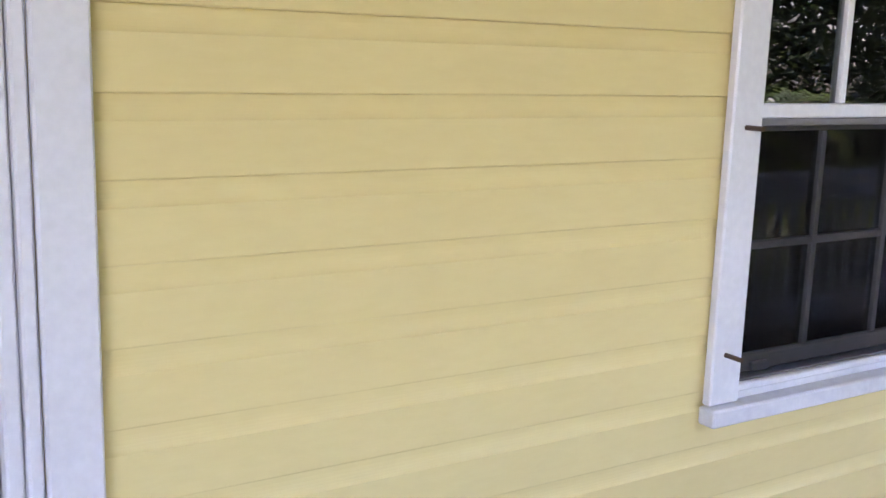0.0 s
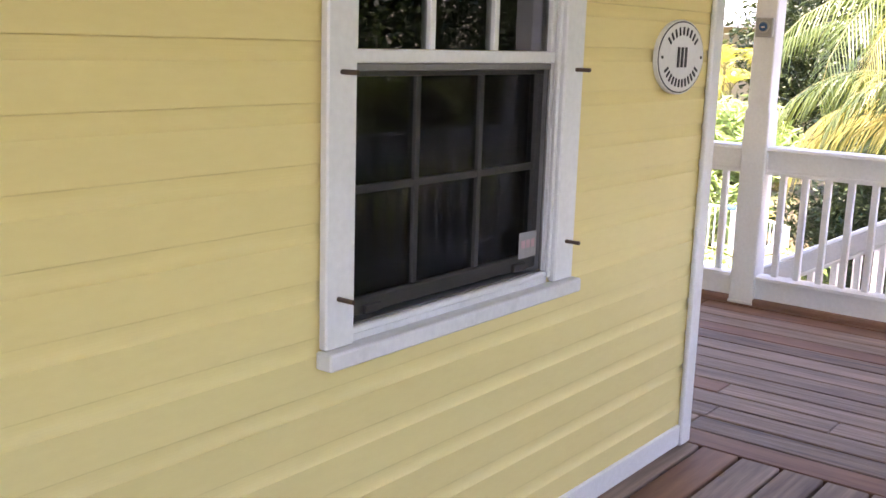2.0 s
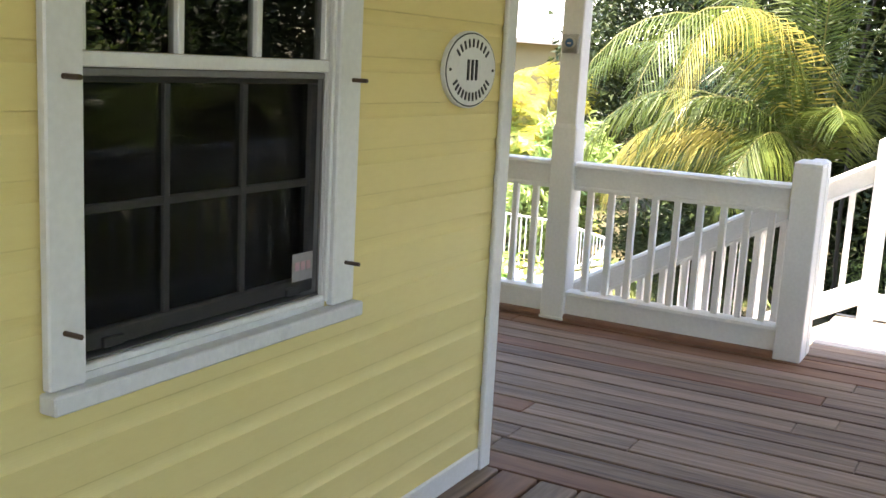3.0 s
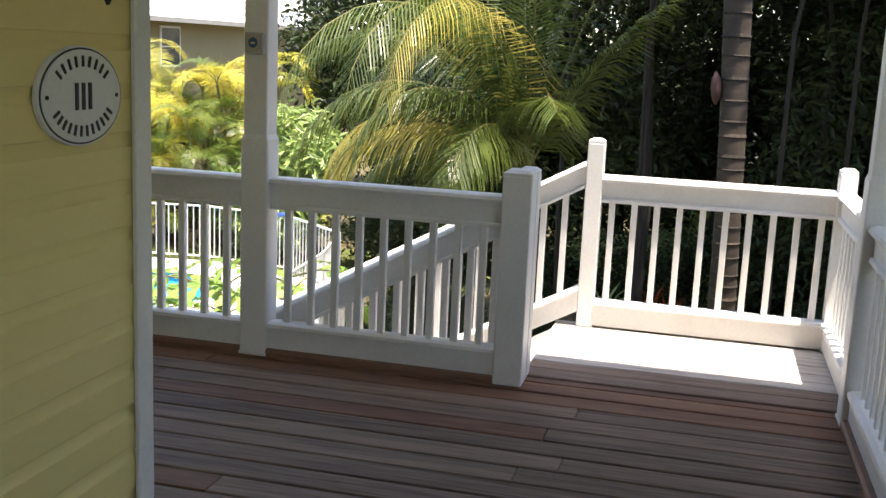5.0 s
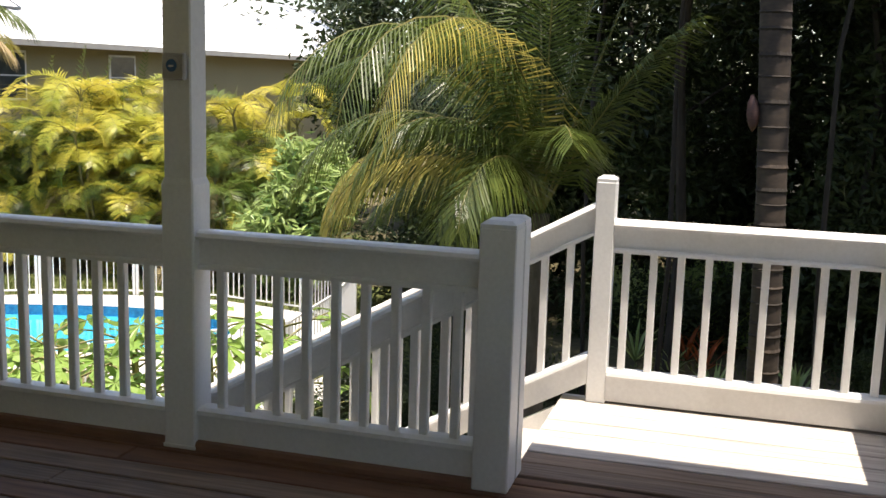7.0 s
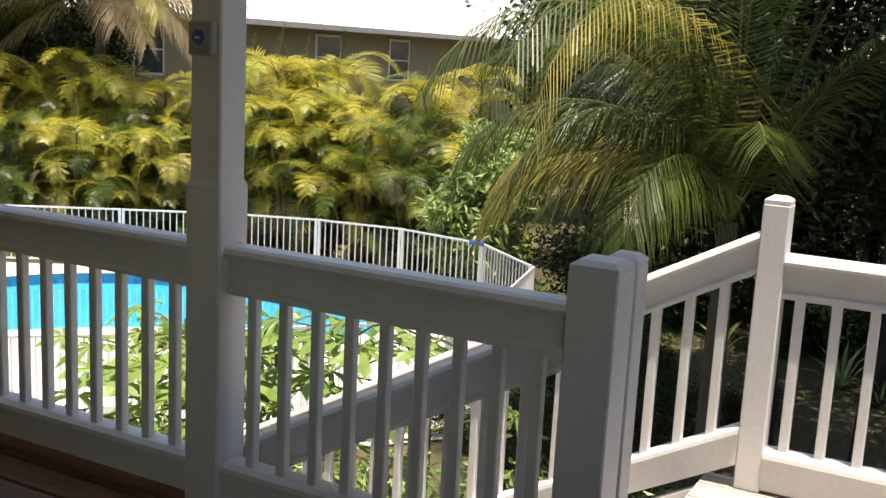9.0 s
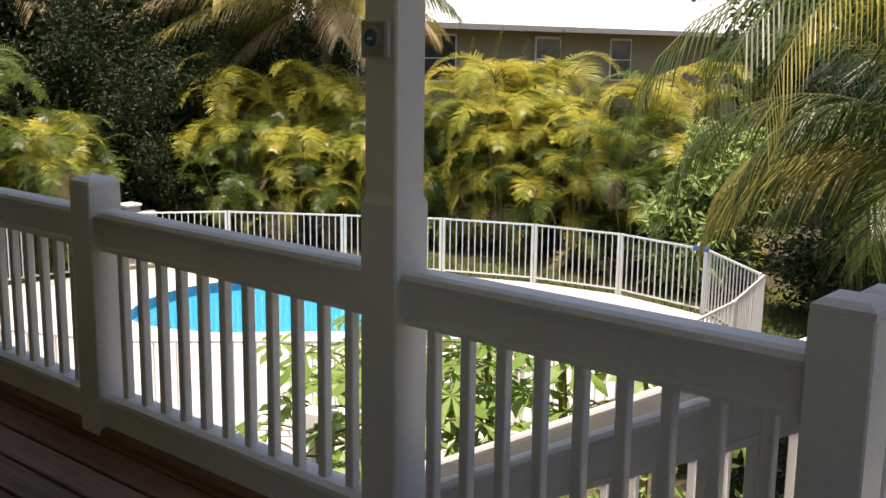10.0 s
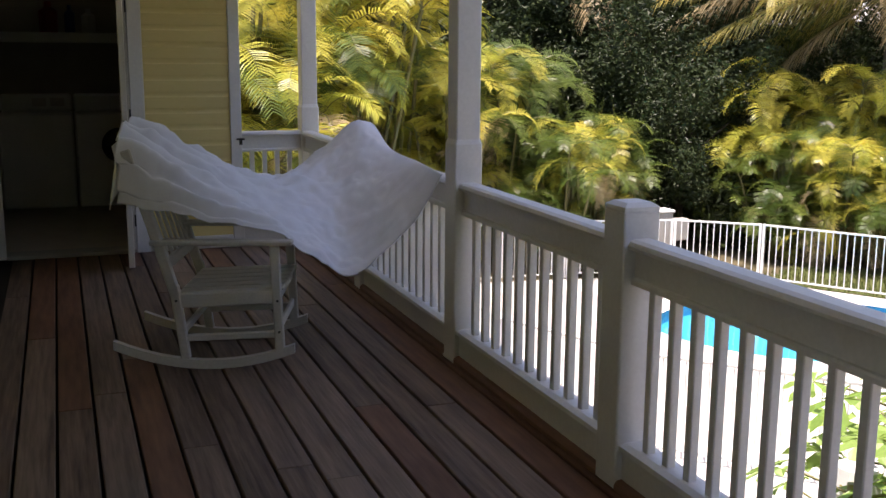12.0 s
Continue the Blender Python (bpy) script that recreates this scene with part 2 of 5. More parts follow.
def box_mesh(sx, sy, sz, bevel=0.004):
    """A box about the origin with chamfered edges, shared between alike pieces."""
    key = (round(sx, 4), round(sy, 4), round(sz, 4), bevel)
    if key not in MESHES:
        bm = bmesh.new()
        bmesh.ops.create_cube(bm, size=1, matrix=Matrix.Diagonal((sx, sy, sz, 1)))
        if bevel:
            bmesh.ops.bevel(bm, geom=list(bm.edges), offset=min(bevel, 0.45 * min(sx, sy, sz)), segments=1, affect='EDGES')
        me = bpy.data.meshes.new("box")
        bm.to_mesh(me)
        bm.free()
        MESHES[key] = me
    return MESHES[key]


def dressed(me, mat):
    """The mesh with that material; a shared mesh gets a twin for a second material."""
    if not me.materials:
        me.materials.append(mat)
        return me
    if me.materials[0] == mat:
        return me
    key = (me.name, mat.name)
    if key not in MESHES:
        MESHES[key] = me.copy()
        MESHES[key].materials[0] = mat
    return MESHES[key]


def thing(name, at, label, category, group="", kind="", turn=0.0):
    ob = new(name)
    ob.empty_display_size = 0.1
    ob.matrix_basis = pose(*at, 0, 0, turn)
    return tagged(ob, label, category, group, kind)


def part(name, me, mat, parent, at=(0, 0, 0), label="", turn=None):
    ob = new(name, dressed(me, mat))
    ob.parent = parent
    ob.matrix_basis = Matrix.Translation(at) @ (turn or Matrix())
    return tagged(ob, label) if label else ob


def block(name, parent, mat, x0, x1, y0, y1, z0, z1, bevel=0.004, label=""):
    return part(name, box_mesh(x1 - x0, y1 - y0, z1 - z0, bevel), mat, parent, ((x0 + x1) / 2, (y0 + y1) / 2, (z0 + z1) / 2), label)


def solid(name, mat, x0, x1, y0, y1, z0, z1, label, kind="structure", category=""):
    ob = new(name, dressed(box_mesh(x1 - x0, y1 - y0, z1 - z0, 0), mat))
    ob.location = ((x0 + x1) / 2, (y0 + y1) / 2, (z0 + z1) / 2)
    return tagged(ob, label, category, kind=kind)


def extrude(profile, length, slope=0.0, smooth=False):
    """A profile of (y, z) pairs drawn out along +x, rising by slope."""
    n = len(profile)
    v = [(0, y, z) for y, z in profile] + [(length, y, z + slope * length) for y, z in profile]
    f = [tuple(reversed(range(n))), tuple(range(n, 2 * n))]
    f += [(i, (i + 1) % n, n + (i + 1) % n, n + i) for i in range(n)]
    me = to_mesh("profile", v, f)
    bm = bmesh.new()
    bm.from_mesh(me)
    bmesh.ops.recalc_face_normals(bm, faces=bm.faces)
    bm.to_mesh(me)
    bm.free()
    return me


def tube(points, radii, sides=8, verts=None, faces=None):
    """A tapered tube along points, added to verts and faces."""
    verts = [] if verts is None else verts
    faces = [] if faces is None else faces
    start = len(verts)
    pts = [Vector(p) for p in points]
    for i, p in enumerate(pts):
        way = (pts[min(i + 1, len(pts) - 1)] - pts[max(i - 1, 0)]).normalized()
        side = way.cross(Vector((0.31, 0.17, 0.93)))
        if side.length < 0.05:
            side = way.cross(Vector((1, 0, 0)))
        side.normalize()
        up = side.cross(way)
        for k in range(sides):
            a = 2 * math.pi * k / sides
            verts.append(tuple(p + radii[i] * (math.cos(a) * side + math.sin(a) * up)))
    for i in range(len(pts) - 1):
        for k in range(sides):
            a, b = start + i * sides + k, start + i * sides + (k + 1) % sides
            faces.append((a, b, b + sides, a + sides))
    faces.append(tuple(start + k for k in reversed(range(sides))))
    faces.append(tuple(start + (len(pts) - 1) * sides + k for k in range(sides)))
    return verts, faces


def disc_mesh(rx, rz, depth, n=40, rim=0.0):
    """An upright oval plate about the origin, its face towards -y."""
    v, f = [], []
    for y, k in ((depth, 1.0), (0.15 * depth, 1.0), (0, 1.0 - rim)):
        v += [(k * rx * math.cos(2 * math.pi * i / n), y, k * rz * math.sin(2 * math.pi * i / n)) for i in range(n)]
    for r in (0, 1):
        f += [(r * n + i, r * n + n + i, r * n + n + (i + 1) % n, r * n + (i + 1) % n) for i in range(n)]
    f += [tuple(range(n)), tuple(2 * n + i for i in reversed(range(n)))]
    return to_mesh("plate", v, f)


def smooth_loop(points, steps=6, closed=True):
    """A Catmull-Rom curve through points."""
    n = len(points)
    out = []
    for i in range(n if closed else n - 1):
        g = [Vector(points[(i + k) % n if closed else min(max(i + k, 0), n - 1)]) for k in (-1, 0, 1, 2)]
        for s in range(steps):
            t = s / steps
            out.append(0.5 * (2 * g[1] + (g[2] - g[0]) * t + (2 * g[0] - 5 * g[1] + 4 * g[2] - g[3]) * t * t
                              + (3 * g[1] - g[0] - 3 * g[2] + g[3]) * t ** 3))
    if not closed:
        out.append(Vector(points[-1]))
    return out


def sheet_with_hole(name, outer, hole, z):
    bm = bmesh.new()
    edges = []
    for loop in (outer, hole):
        vs = [bm.verts.new((p[0], p[1], z)) for p in loop]
        edges += [bm.edges.new((vs[i], vs[(i + 1) % len(vs)])) for i in range(len(vs))]
    bmesh.ops.triangle_fill(bm, use_beauty=True, use_dissolve=False, edges=edges)
    for face in bm.faces:
        if face.normal.z < 0:
            face.normal_flip()
    me = bpy.data.meshes.new(name)
    bm.to_mesh(me)
    bm.free()
    return me

# ---- the porch: floor, walls, roof ----
GROUND = -2.85
rng = random.Random(7)

BOARD = 0.1525
floor = solid("floor", DARK, -3.0, 5.93, -0.86, 10.2, -0.30, -0.045, "porch floor of weathered red-brown wooden decking boards")


def lay_boards(parent, x0, x1, y0, y1, along_y, z=0.0, wood=None):
    """Decking from x0, y0 to x1, y1 with staggered butt joints."""
    ox, oy, oz = parent.location
    across, u0, u1 = (x0, y0, y1) if along_y else (y0, x0, x1)
    end = x1 if along_y else y1
    while across < end - 0.03:
        w = min(BOARD, end - across)
        u = u0
        first = u1 - u0 > 3
        while u < u1 - 0.01:
            run = rng.choice((3.66, 4.27, 4.88)) * (rng.uniform(0.25, 1.0) if first else 1.0)
            first = False
            v = min(u + run, u1)
            if u1 - v < 0.5:
                v = u1
            me = box_mesh(round(v - u - 0.004, 2), w - 0.013, 0.034, 0.004)
            mid = ((across + w / 2), (u + v) / 2) if along_y else ((u + v) / 2, (across + w / 2))
            lift = rng.uniform(-0.0015, 0.0015)
            part("plank", me, wood or (DECK_RED if across > 5.5 and along_y or rng.random() < 0.12 else DECK), parent, (mid[0] - ox, mid[1] - oy, z - 0.017 + lift - oz),
                 turn=pose(0, 0, 0, 0, 0, (90 if along_y else 0) + rng.choice((0, 180))))
            u = v
        across += BOARD


lay_boards(floor, 3.5745, 5.94, -0.86, 8.80, True)
lay_boards(floor, -2.9, 3.5745, -0.86, 1.52, False)

# the south overhang is widened to keep sky light off the siding
ceiling = solid("ceiling", WHITE, -3.0, 6.0, -1.8, 10.2, 2.62, 2.66, "white painted porch ceiling")
roof = solid("roof", METAL_ROOF, -3.2, 6.06, -1.95, 12.6, 2.68, 2.80, "white metal porch roof slab")

# beams out of view, added to block sky light from wall and deck
shade_beam_south = solid("trim_header_south", WHITE, -3.0, 5.74, -0.86, -0.74, 2.30, 2.615, "unseen white beam added to cut sky light on the wall")
shade_beam_east = solid("trim_header_east", WHITE, 5.76, 5.88, -0.90, 10.2, 2.30, 2.615, "unseen white beam added over the porch posts to dim the deck")

# south wall of the house, with drop siding
PITCH = 0.1245
SIDING_PROFILE = [(0.0100, 0.0), (0.003, 0.0), (0.0008, 0.0008), (0.0, 0.003), (0.0, 0.085), (0.0012, 0.0862), (0.0036, 0.0893), (0.0060, 0.0935), (0.0080, 0.0985), (0.0094, 0.1045), (0.0102, 0.112), (0.0104, PITCH), (0.03, PITCH), (0.03, 0.002)]
SIDING = {}


def siding(parent, x0, x1, y, z0, z1, holes=(), turn=None):
    """Rows of drop siding in a wall that faces -y, left out over the holes (x0, x1, z0, z1)."""
    ox, oy, oz = parent.location
    z = z0
    while z < z1:
        spans = [(x0, x1)]
        for hx0, hx1, hz0, hz1 in holes:
            if z + PITCH > hz0 and z < hz1:
                spans = [s for a, b in spans for s in ((a, min(b, hx0)), (max(a, hx1), b)) if s[1] - s[0] > 0.02]
        for a, b in spans:
            key = round(b - a, 3)
            if key not in SIDING:
                SIDING[key] = extrude(SIDING_PROFILE, key)
            part("siding_board", SIDING[key], YELLOW, parent, (a - ox, y - oy + rng.uniform(-0.0012, 0.0012), z - oz))
        z += PITCH


WALL_Y = 1.50
wall_south = solid("wall_south", YELLOW, -3.0, -0.75, WALL_Y + 0.03, WALL_Y + 0.15, 0, 2.62, "pale yellow wooden house wall with drop siding")
for name, (x0, x1, z0, z1) in {"over_door": (-0.75, 0.34, 2.10, 2.62), "left": (0.34, 1.72, 0, 2.62), "right": (2.57, 3.54, 0, 2.62),
                               "under": (1.72, 2.57, 0, 0.75), "over": (1.72, 2.57, 2.17, 2.62)}.items():
    w = new("wall_panel", dressed(box_mesh(x1 - x0, 0.12, z1 - z0, 0), YELLOW))
    w.parent = wall_south
    w.location = Vector(((x0 + x1) / 2, WALL_Y + 0.09, (z0 + z1) / 2)) - wall_south.location
siding(wall_south, 0.385, 3.54, WALL_Y, 0.0635, 2.5, holes=((1.668, 2.63, 0.813, 2.27),))
wall_east = solid("wall_east", YELLOW, 3.34, 3.465, WALL_Y + 0.15, 8.80, 0, 2.62, "yellow painted side wall of the house")
wall_west = solid("wall_west", ROOM, -3.1, -3.0, -0.9, 8.0, 0, 2.62, "plain wall that closes the porch")
# surfaces seen through the panes, their colour holding the indoor darkness
wall_room = solid("wall_room", ROOM_UNLIT, -3.0, 3.5, 5.0, 5.1, 0, 2.62, "inner wall of the room behind the window, blackened as unlit")
floor_room = solid("floor_room", ROOM_UNLIT, -3.0, 3.5, WALL_Y + 0.15, 5.0, -0.04, 0, "floor of the room behind the window, blackened as unlit")

corner = thing("trim_corner", (3.516, WALL_Y, 0), "white painted corner board at the house corner", "trim", kind="structure")
block("corner_board", corner, WHITE, 0.0, 0.075, -0.020, -0.002, 0.0, 2.62)
block("corner_board", corner, WHITE, 0.052, 0.0745, -0.0015, 0.13, 0.0, 2.62)
skirt = thing("baseboard", (0.408, WALL_Y, 0), "white painted skirt board along the wall foot", "trim", kind="structure")
block("skirt_board", skirt, WHITE, 0.0, 3.106, -0.012, 0.03, 0.003, 0.082)

# the door beside the wall
door = thing("door_1", (-0.658, WALL_Y, 0), "closed white painted panelled door in a white casing", "door", kind="structure")
block("casing", door, WHITE, 0.985, 1.065, -0.024, -0.002, 0, 2.12)
block("casing", door, WHITE, -0.13, -0.05, -0.022, 0.03, 0, 2.12)
block("casing", door, WHITE, -0.13, 1.065, -0.024, 0.03, 2.122, 2.21)
block("jamb", door, WHITE, 0.962, 0.984, -0.008, 0.12, 0, 2.10)
block("stop", door, WHITE, 0.935, 0.960, 0.012, 0.12, 0, 2.09)
leaf = block("leaf", door, WHITE, -0.04, 0.932, 0.05, 0.09, 0.01, 2.09)
for z0, z1 in ((0.2, 0.85), (1.0, 1.9)):
    for x0, x1 in ((0.06, 0.42), (0.48, 0.84)):
        block("panel", door, WHITE, x0, x1, 0.040, 0.052, z0, z1, 0.012)

# ---- the window ----
WX0, WX1 = 1.736, 2.554
win = thing("window_1", (1.65, WALL_Y, 0.755), "white double-hung six-over-six window with a dark insect screen", "window", kind="structure")


def wpart(name, mat, x0, x1, y0, y1, z0, z1, bevel=0.004, label="", owner=None):
    """A window part between world x and z and depths from the wall's face; under a sash if owner is given."""
    ob = block(name, owner or win, mat, x0 - 1.65, x1 - 1.65, y0, y1, z0 - 0.755, z1 - 0.755, bevel, label)
    if owner:
        ob.matrix_basis.translation -= owner.location
    return ob


SILL, BEAD, MEET, HEAD = 0.784, 0.797, 1.389, 2.25
wpart("casing", WHITE, 1.648, WX0, -0.027, -0.003, SILL + 0.002, HEAD)
wpart("casing", WHITE, WX1, 2.650, -0.027, -0.003, SILL + 0.002, HEAD)
wpart("casing", WHITE, 1.640, 2.658, -0.029, 0.03, HEAD + 0.002, HEAD + 0.11)
sill = wpart("sill", WHITE_SILL, 1.640, 2.666, -0.050, -0.003, 0.745, SILL, 0.004, "grey-white window sill with a worn front edge")
wpart("sill_slope", WHITE_SILL, WX0, WX1, -0.0025, 0.10, 0.750, BEAD + 0.004)
wpart("jamb", WHITE, WX0 - 0.024, WX0 + 0.004, -0.0025, 0.10, BEAD + 0.003, HEAD, 0.002)
wpart("jamb", WHITE, WX1 - 0.004, WX1 + 0.024, -0.0025, 0.10, BEAD + 0.003, HEAD, 0.002)
wpart("track", WHITE, WX1 - 0.018, WX1 - 0.0045, -0.016, -0.004, BEAD + 0.003, HEAD, 0.002)
wpart("track", WHITE, WX1 - 0.014, WX1 - 0.0045, 0.000, 0.014, BEAD + 0.003, HEAD, 0.002)
SX0, SX1 = WX0 + 0.005, WX1 - 0.005
upper = wpart("upper_sash", WHITE, SX0, SX1, 0.000, 0.034, MEET, MEET + 0.030, 0.003)
wpart("screen_bead", WHITE, SX0, WX1 - 0.019, -0.012, 0.006, BEAD + 0.005, BEAD + 0.020, 0.003)
lower = wpart("lower_sash", MUNTIN, SX0, SX1, 0.036, 0.068, 0.822, 0.862, 0.004, "grey lower sash behind the screen")
wpart("sash_rail", WHITE, SX0, SX1, 0.000, 0.034, HEAD - 0.04, HEAD - 0.002, 0.002, owner=upper)
wpart("sash_rail", MUNTIN, SX0, SX1, 0.036, 0.068, MEET - 0.03, MEET - 0.001, 0.002, owner=lower)
for x0 in (SX0, SX1 - 0.026):
    wpart("sash_stile", WHITE, x0, x0 + 0.026, 0.001, 0.033, MEET + 0.031, HEAD - 0.041, 0.002, owner=upper)
    wpart("sash_stile", MUNTIN, x0, x0 + 0.026, 0.037, 0.067, 0.863, MEET - 0.031, 0.002, owner=lower)
PANE = (SX1 - SX0 - 0.052) / 3
for k in (1, 2):
    x = SX0 + 0.026 + k * PANE
    wpart("muntin", WHITE, x - 0.010, x + 0.010, 0.003, 0.031, MEET + 0.031, HEAD - 0.041, 0.002, owner=upper)
    wpart("muntin", MUNTIN, x - 0.009, x + 0.009, 0.040, 0.064, 0.863, MEET - 0.031, 0.002, owner=lower)
wpart("muntin", MUNTIN, SX0 + 0.027, SX1 - 0.027, 0.041, 0.063, 1.100, 1.118, 0.002, owner=lower)
wpart("muntin", WHITE, SX0 + 0.027, SX1 - 0.027, 0.004, 0.030, 1.800, 1.820, 0.002, owner=upper)
for k in range(3):
    x0 = SX0 + 0.027 + k * PANE
    for owner, y, z0, z1 in ((upper, 0.017, MEET + 0.031, 1.799), (upper, 0.017, 1.821, HEAD - 0.041), (lower, 0.052, 0.863, 1.099), (lower, 0.052, 1.119, MEET - 0.031)):
        p = wpart("pane", GLASS, x0, x0 + PANE - 0.001, y - 0.0015, y + 0.0015, z0, z1, 0, owner=owner)
        p.visible_shadow = False
for x in (1.855, 2.455):
    wpart("sash_lift", MUNTIN, x - 0.028, x + 0.028, 0.0225, 0.0355, 0.824, 0.846, 0.003, owner=lower)
scr = to_mesh("screen", [(0, 0, 0), (SX1 - SX0, 0, 0), (SX1 - SX0, 0, 0.57), (0, 0, 0.57)], [(0, 1, 2, 3)])
part("screen", scr, SCREEN, win, (SX0 - 1.65, 0.018, 0.818 - 0.755))
wpart("screen_frame", MUNTIN, SX0, SX1, 0.010, 0.021, MEET - 0.017, MEET - 0.001, 0.002)
wpart("screen_frame", MUNTIN, SX0, SX1, 0.010, 0.021, BEAD + 0.006, 0.818, 0.002)
for x in (SX0, SX1 - 0.011):
    wpart("screen_frame", MUNTIN, x, x + 0.011, 0.011, 0.020, 0.819, MEET - 0.018, 0.002)
sticker = thing("window_sticker", (2.433, WALL_Y + 0.0165, 0.862), "small pale paper sticker on the window", "sticker")
part("paper", box_mesh(0.085, 0.001, 0.072, 0), SCREENED, sticker, (0.0425, 0, 0.036))
for x0, x1 in ((0.010, 0.028), (0.034, 0.051), (0.057, 0.074)):
    block("printed_bar", sticker, PINK_INK, x0, x1, -0.0018, -0.0008, 0.028, 0.050, 0)
stud_v, stud_f = tube([(0, 0, 0), (0, -0.045, 0)], [0.0055, 0.0055], 10)
stud_me = to_mesh("stud", stud_v, stud_f)
for x, z in ((1.688, 1.373), (1.684, 0.896), (2.610, 1.373), (2.606, 0.896)):
    s = new("shutter_stud", dressed(stud_me, BRONZE))
    s.location = (x, WALL_Y - 0.026, z)
    tagged(s, "small dark bronze shutter stud in the window casing", "stud", "studs round the window")

# ---- oval house plaque; its writing stands as bars ----
plaque = thing("house_plaque", (3.279, WALL_Y - 0.016, 1.409), "white oval house plaque with black rim and lettering on yellow siding", "sign")
part("plate", disc_mesh(0.171, 0.119, 0.014, 48, 0.01), WHITE, plaque, (0, 0, 0))
part("rim_line", disc_mesh(0.166, 0.1145, 0.003, 48), BLACK_INK, plaque, (0, -0.0015, 0))
part("face", disc_mesh(0.1615, 0.110, 0.004, 48), WHITE, plaque, (0, -0.003, 0))
for x in (-0.142, 0.142):
    part("screw", disc_mesh(0.005, 0.005, 0.004, 10), BLACK, plaque, (x, -0.006, 0))
for k in range(3):
    block("number_bar", plaque, BLACK_INK, -0.033 + 0.027 * k, -0.021 + 0.027 * k, -0.006, -0.003, -0.032, 0.032, 0)
for count, a0, a1 in ((9, 142, 38), (12, 208, 332)):
    for k in range(count):
        a = radians(a0 + (a1 - a0) * k / (count - 1))
        tilt = math.degrees(a) - 90 if a1 < 90 else math.degrees(a) + 90
        part("letter_bar", box_mesh(0.007, 0.003, 0.026, 0), BLACK_INK, plaque, (0.122 * math.cos(a), -0.0045, 0.083 * math.sin(a)),
             turn=pose(0, 0, 0, 0, -tilt, 0))

# ---- wall lantern, of which only the foot hangs into view ----
lamp = thing("wall_lantern", (3.23, WALL_Y, 1.752), "black metal wall lantern on yellow siding", "lamp")
v, f = tube([(0, -0.12, -0.13), (0, -0.12, -0.115), (0, -0.12, -0.095), (0, -0.12, -0.06), (0, -0.12, 0.0), (0, -0.12, 0.02)],
            [0.004, 0.010, 0.006, 0.012, 0.045, 0.06], 10)
part("finial", to_mesh("finial", v, f), BLACK, lamp)
v, f = tube([(0, -0.12, 0.02), (0, -0.12, 0.2)], [0.055, 0.075], 6)
part("lantern_body", to_mesh("lantern_body", v, f), BLACK, lamp)
v, f = tube([(0, 0.0, 0.18), (0, -0.06, 0.26), (0, -0.12, 0.22)], [0.012, 0.012, 0.012], 8)
part("bracket", to_mesh("bracket", v, f), BLACK, lamp)
block("wall_plate", lamp, BLACK, -0.04, 0.04, -0.012, 0.0, 0.1, 0.28)

# ---- posts ----
def porch_post(x, y, label, w=0.142):
    ob = thing("porch_post", (x, y, 0), label, "post", "porch posts", kind="")
    v = []
    for z, i in ((0, 0), (1.095, 0), (1.12, 0.009), (2.62, 0.009)):
        c = 0.006
        v += [(i + c, i, z), (w - i - c, i, z), (w - i, i + c, z), (w - i, w - i - c, z), (w - i - c, w - i, z), (i + c, w - i, z), (i, w - i - c, z), (i, i + c, z)]
    f = [(r + k, r + (k + 1) % 8, r + 8 + (k + 1) % 8, r + 8 + k) for r in (0, 8, 16) for k in range(8)] + [tuple(reversed(range(8)))]
    part("shaft", to_mesh("post_shaft", v, f), WHITE, ob)
    block("foot_trim", ob, WHITE, -0.004, w + 0.004, -0.004, w + 0.004, 0.001, 0.018, 0.003)
    return ob


def short_post(x, y, top, label, w=0.140, name="newel_post"):
    ob = thing(name, (x, y, 0), label, "post", "short railing posts")
    block("shaft", ob, WHITE, 0, w, 0, w, 0, top - 0.028, 0.005)
    i, c = 0.002, 0.022
    v = [(i, i, top - 0.028), (w - i, i, top - 0.028), (w - i, w - i, top - 0.028), (i, w - i, top - 0.028),
         (i, i, top - 0.014), (w - i, i, top - 0.014), (w - i, w - i, top - 0.014), (i, w - i, top - 0.014),
         (c, c, top), (w - c, c, top), (w - c, w - c, top), (c, w - c, top)]
    f = [(3, 2, 1, 0), (8, 9, 10, 11)] + [(r + k, r + (k + 1) % 4, r + 4 + (k + 1) % 4, r + 4 + k) for r in (0, 4) for k in range(4)]
    part("cap", to_mesh("cap", v, f), WHITE, ob)
    return ob


PX = 5.745
porch_post(PX, 2.100, "tall white porch post with a small grey box on it")
porch_post(PX, 5.305, "tall white porch post beside the draped sheet")
porch_post(PX + 0.02, 8.76, "tall white porch post at the far end of the porch")
porch_post(PX, -0.795, "tall white porch post at the head of the landing")
short_post(PX, 0.785, 1.035, "short white newel post with a flat top beside the landing")
short_post(PX, 3.698, 1.033, "short white railing post with a flat top")
short_post(PX, 7.02, 1.035, "short white railing post under the white sheet")
short_post(5.905, 0.785, 1.035, "short white stair newel behind the porch newel", 0.098)
short_post(7.012, 0.588, 1.112, "white landing post at the head of the stairs", 0.095)
short_post(7.012, -0.785, 1.032, "white landing post at the outer corner", 0.095)

# ---- railings ----
CAP = [(-0.050, 0.876), (-0.054, 0.888), (-0.046, 0.903), (-0.030, 0.911), (0.030, 0.911), (0.046, 0.903), (0.054, 0.888), (0.050, 0.876)]
APRON = [(-0.036, 0.752), (-0.036, 0.766), (-0.032, 0.773), (-0.022, 0.776), (-0.022, 0.875), (0.022, 0.875), (0.022, 0.776), (0.032, 0.773), (0.036, 0.766), (0.036, 0.752)]
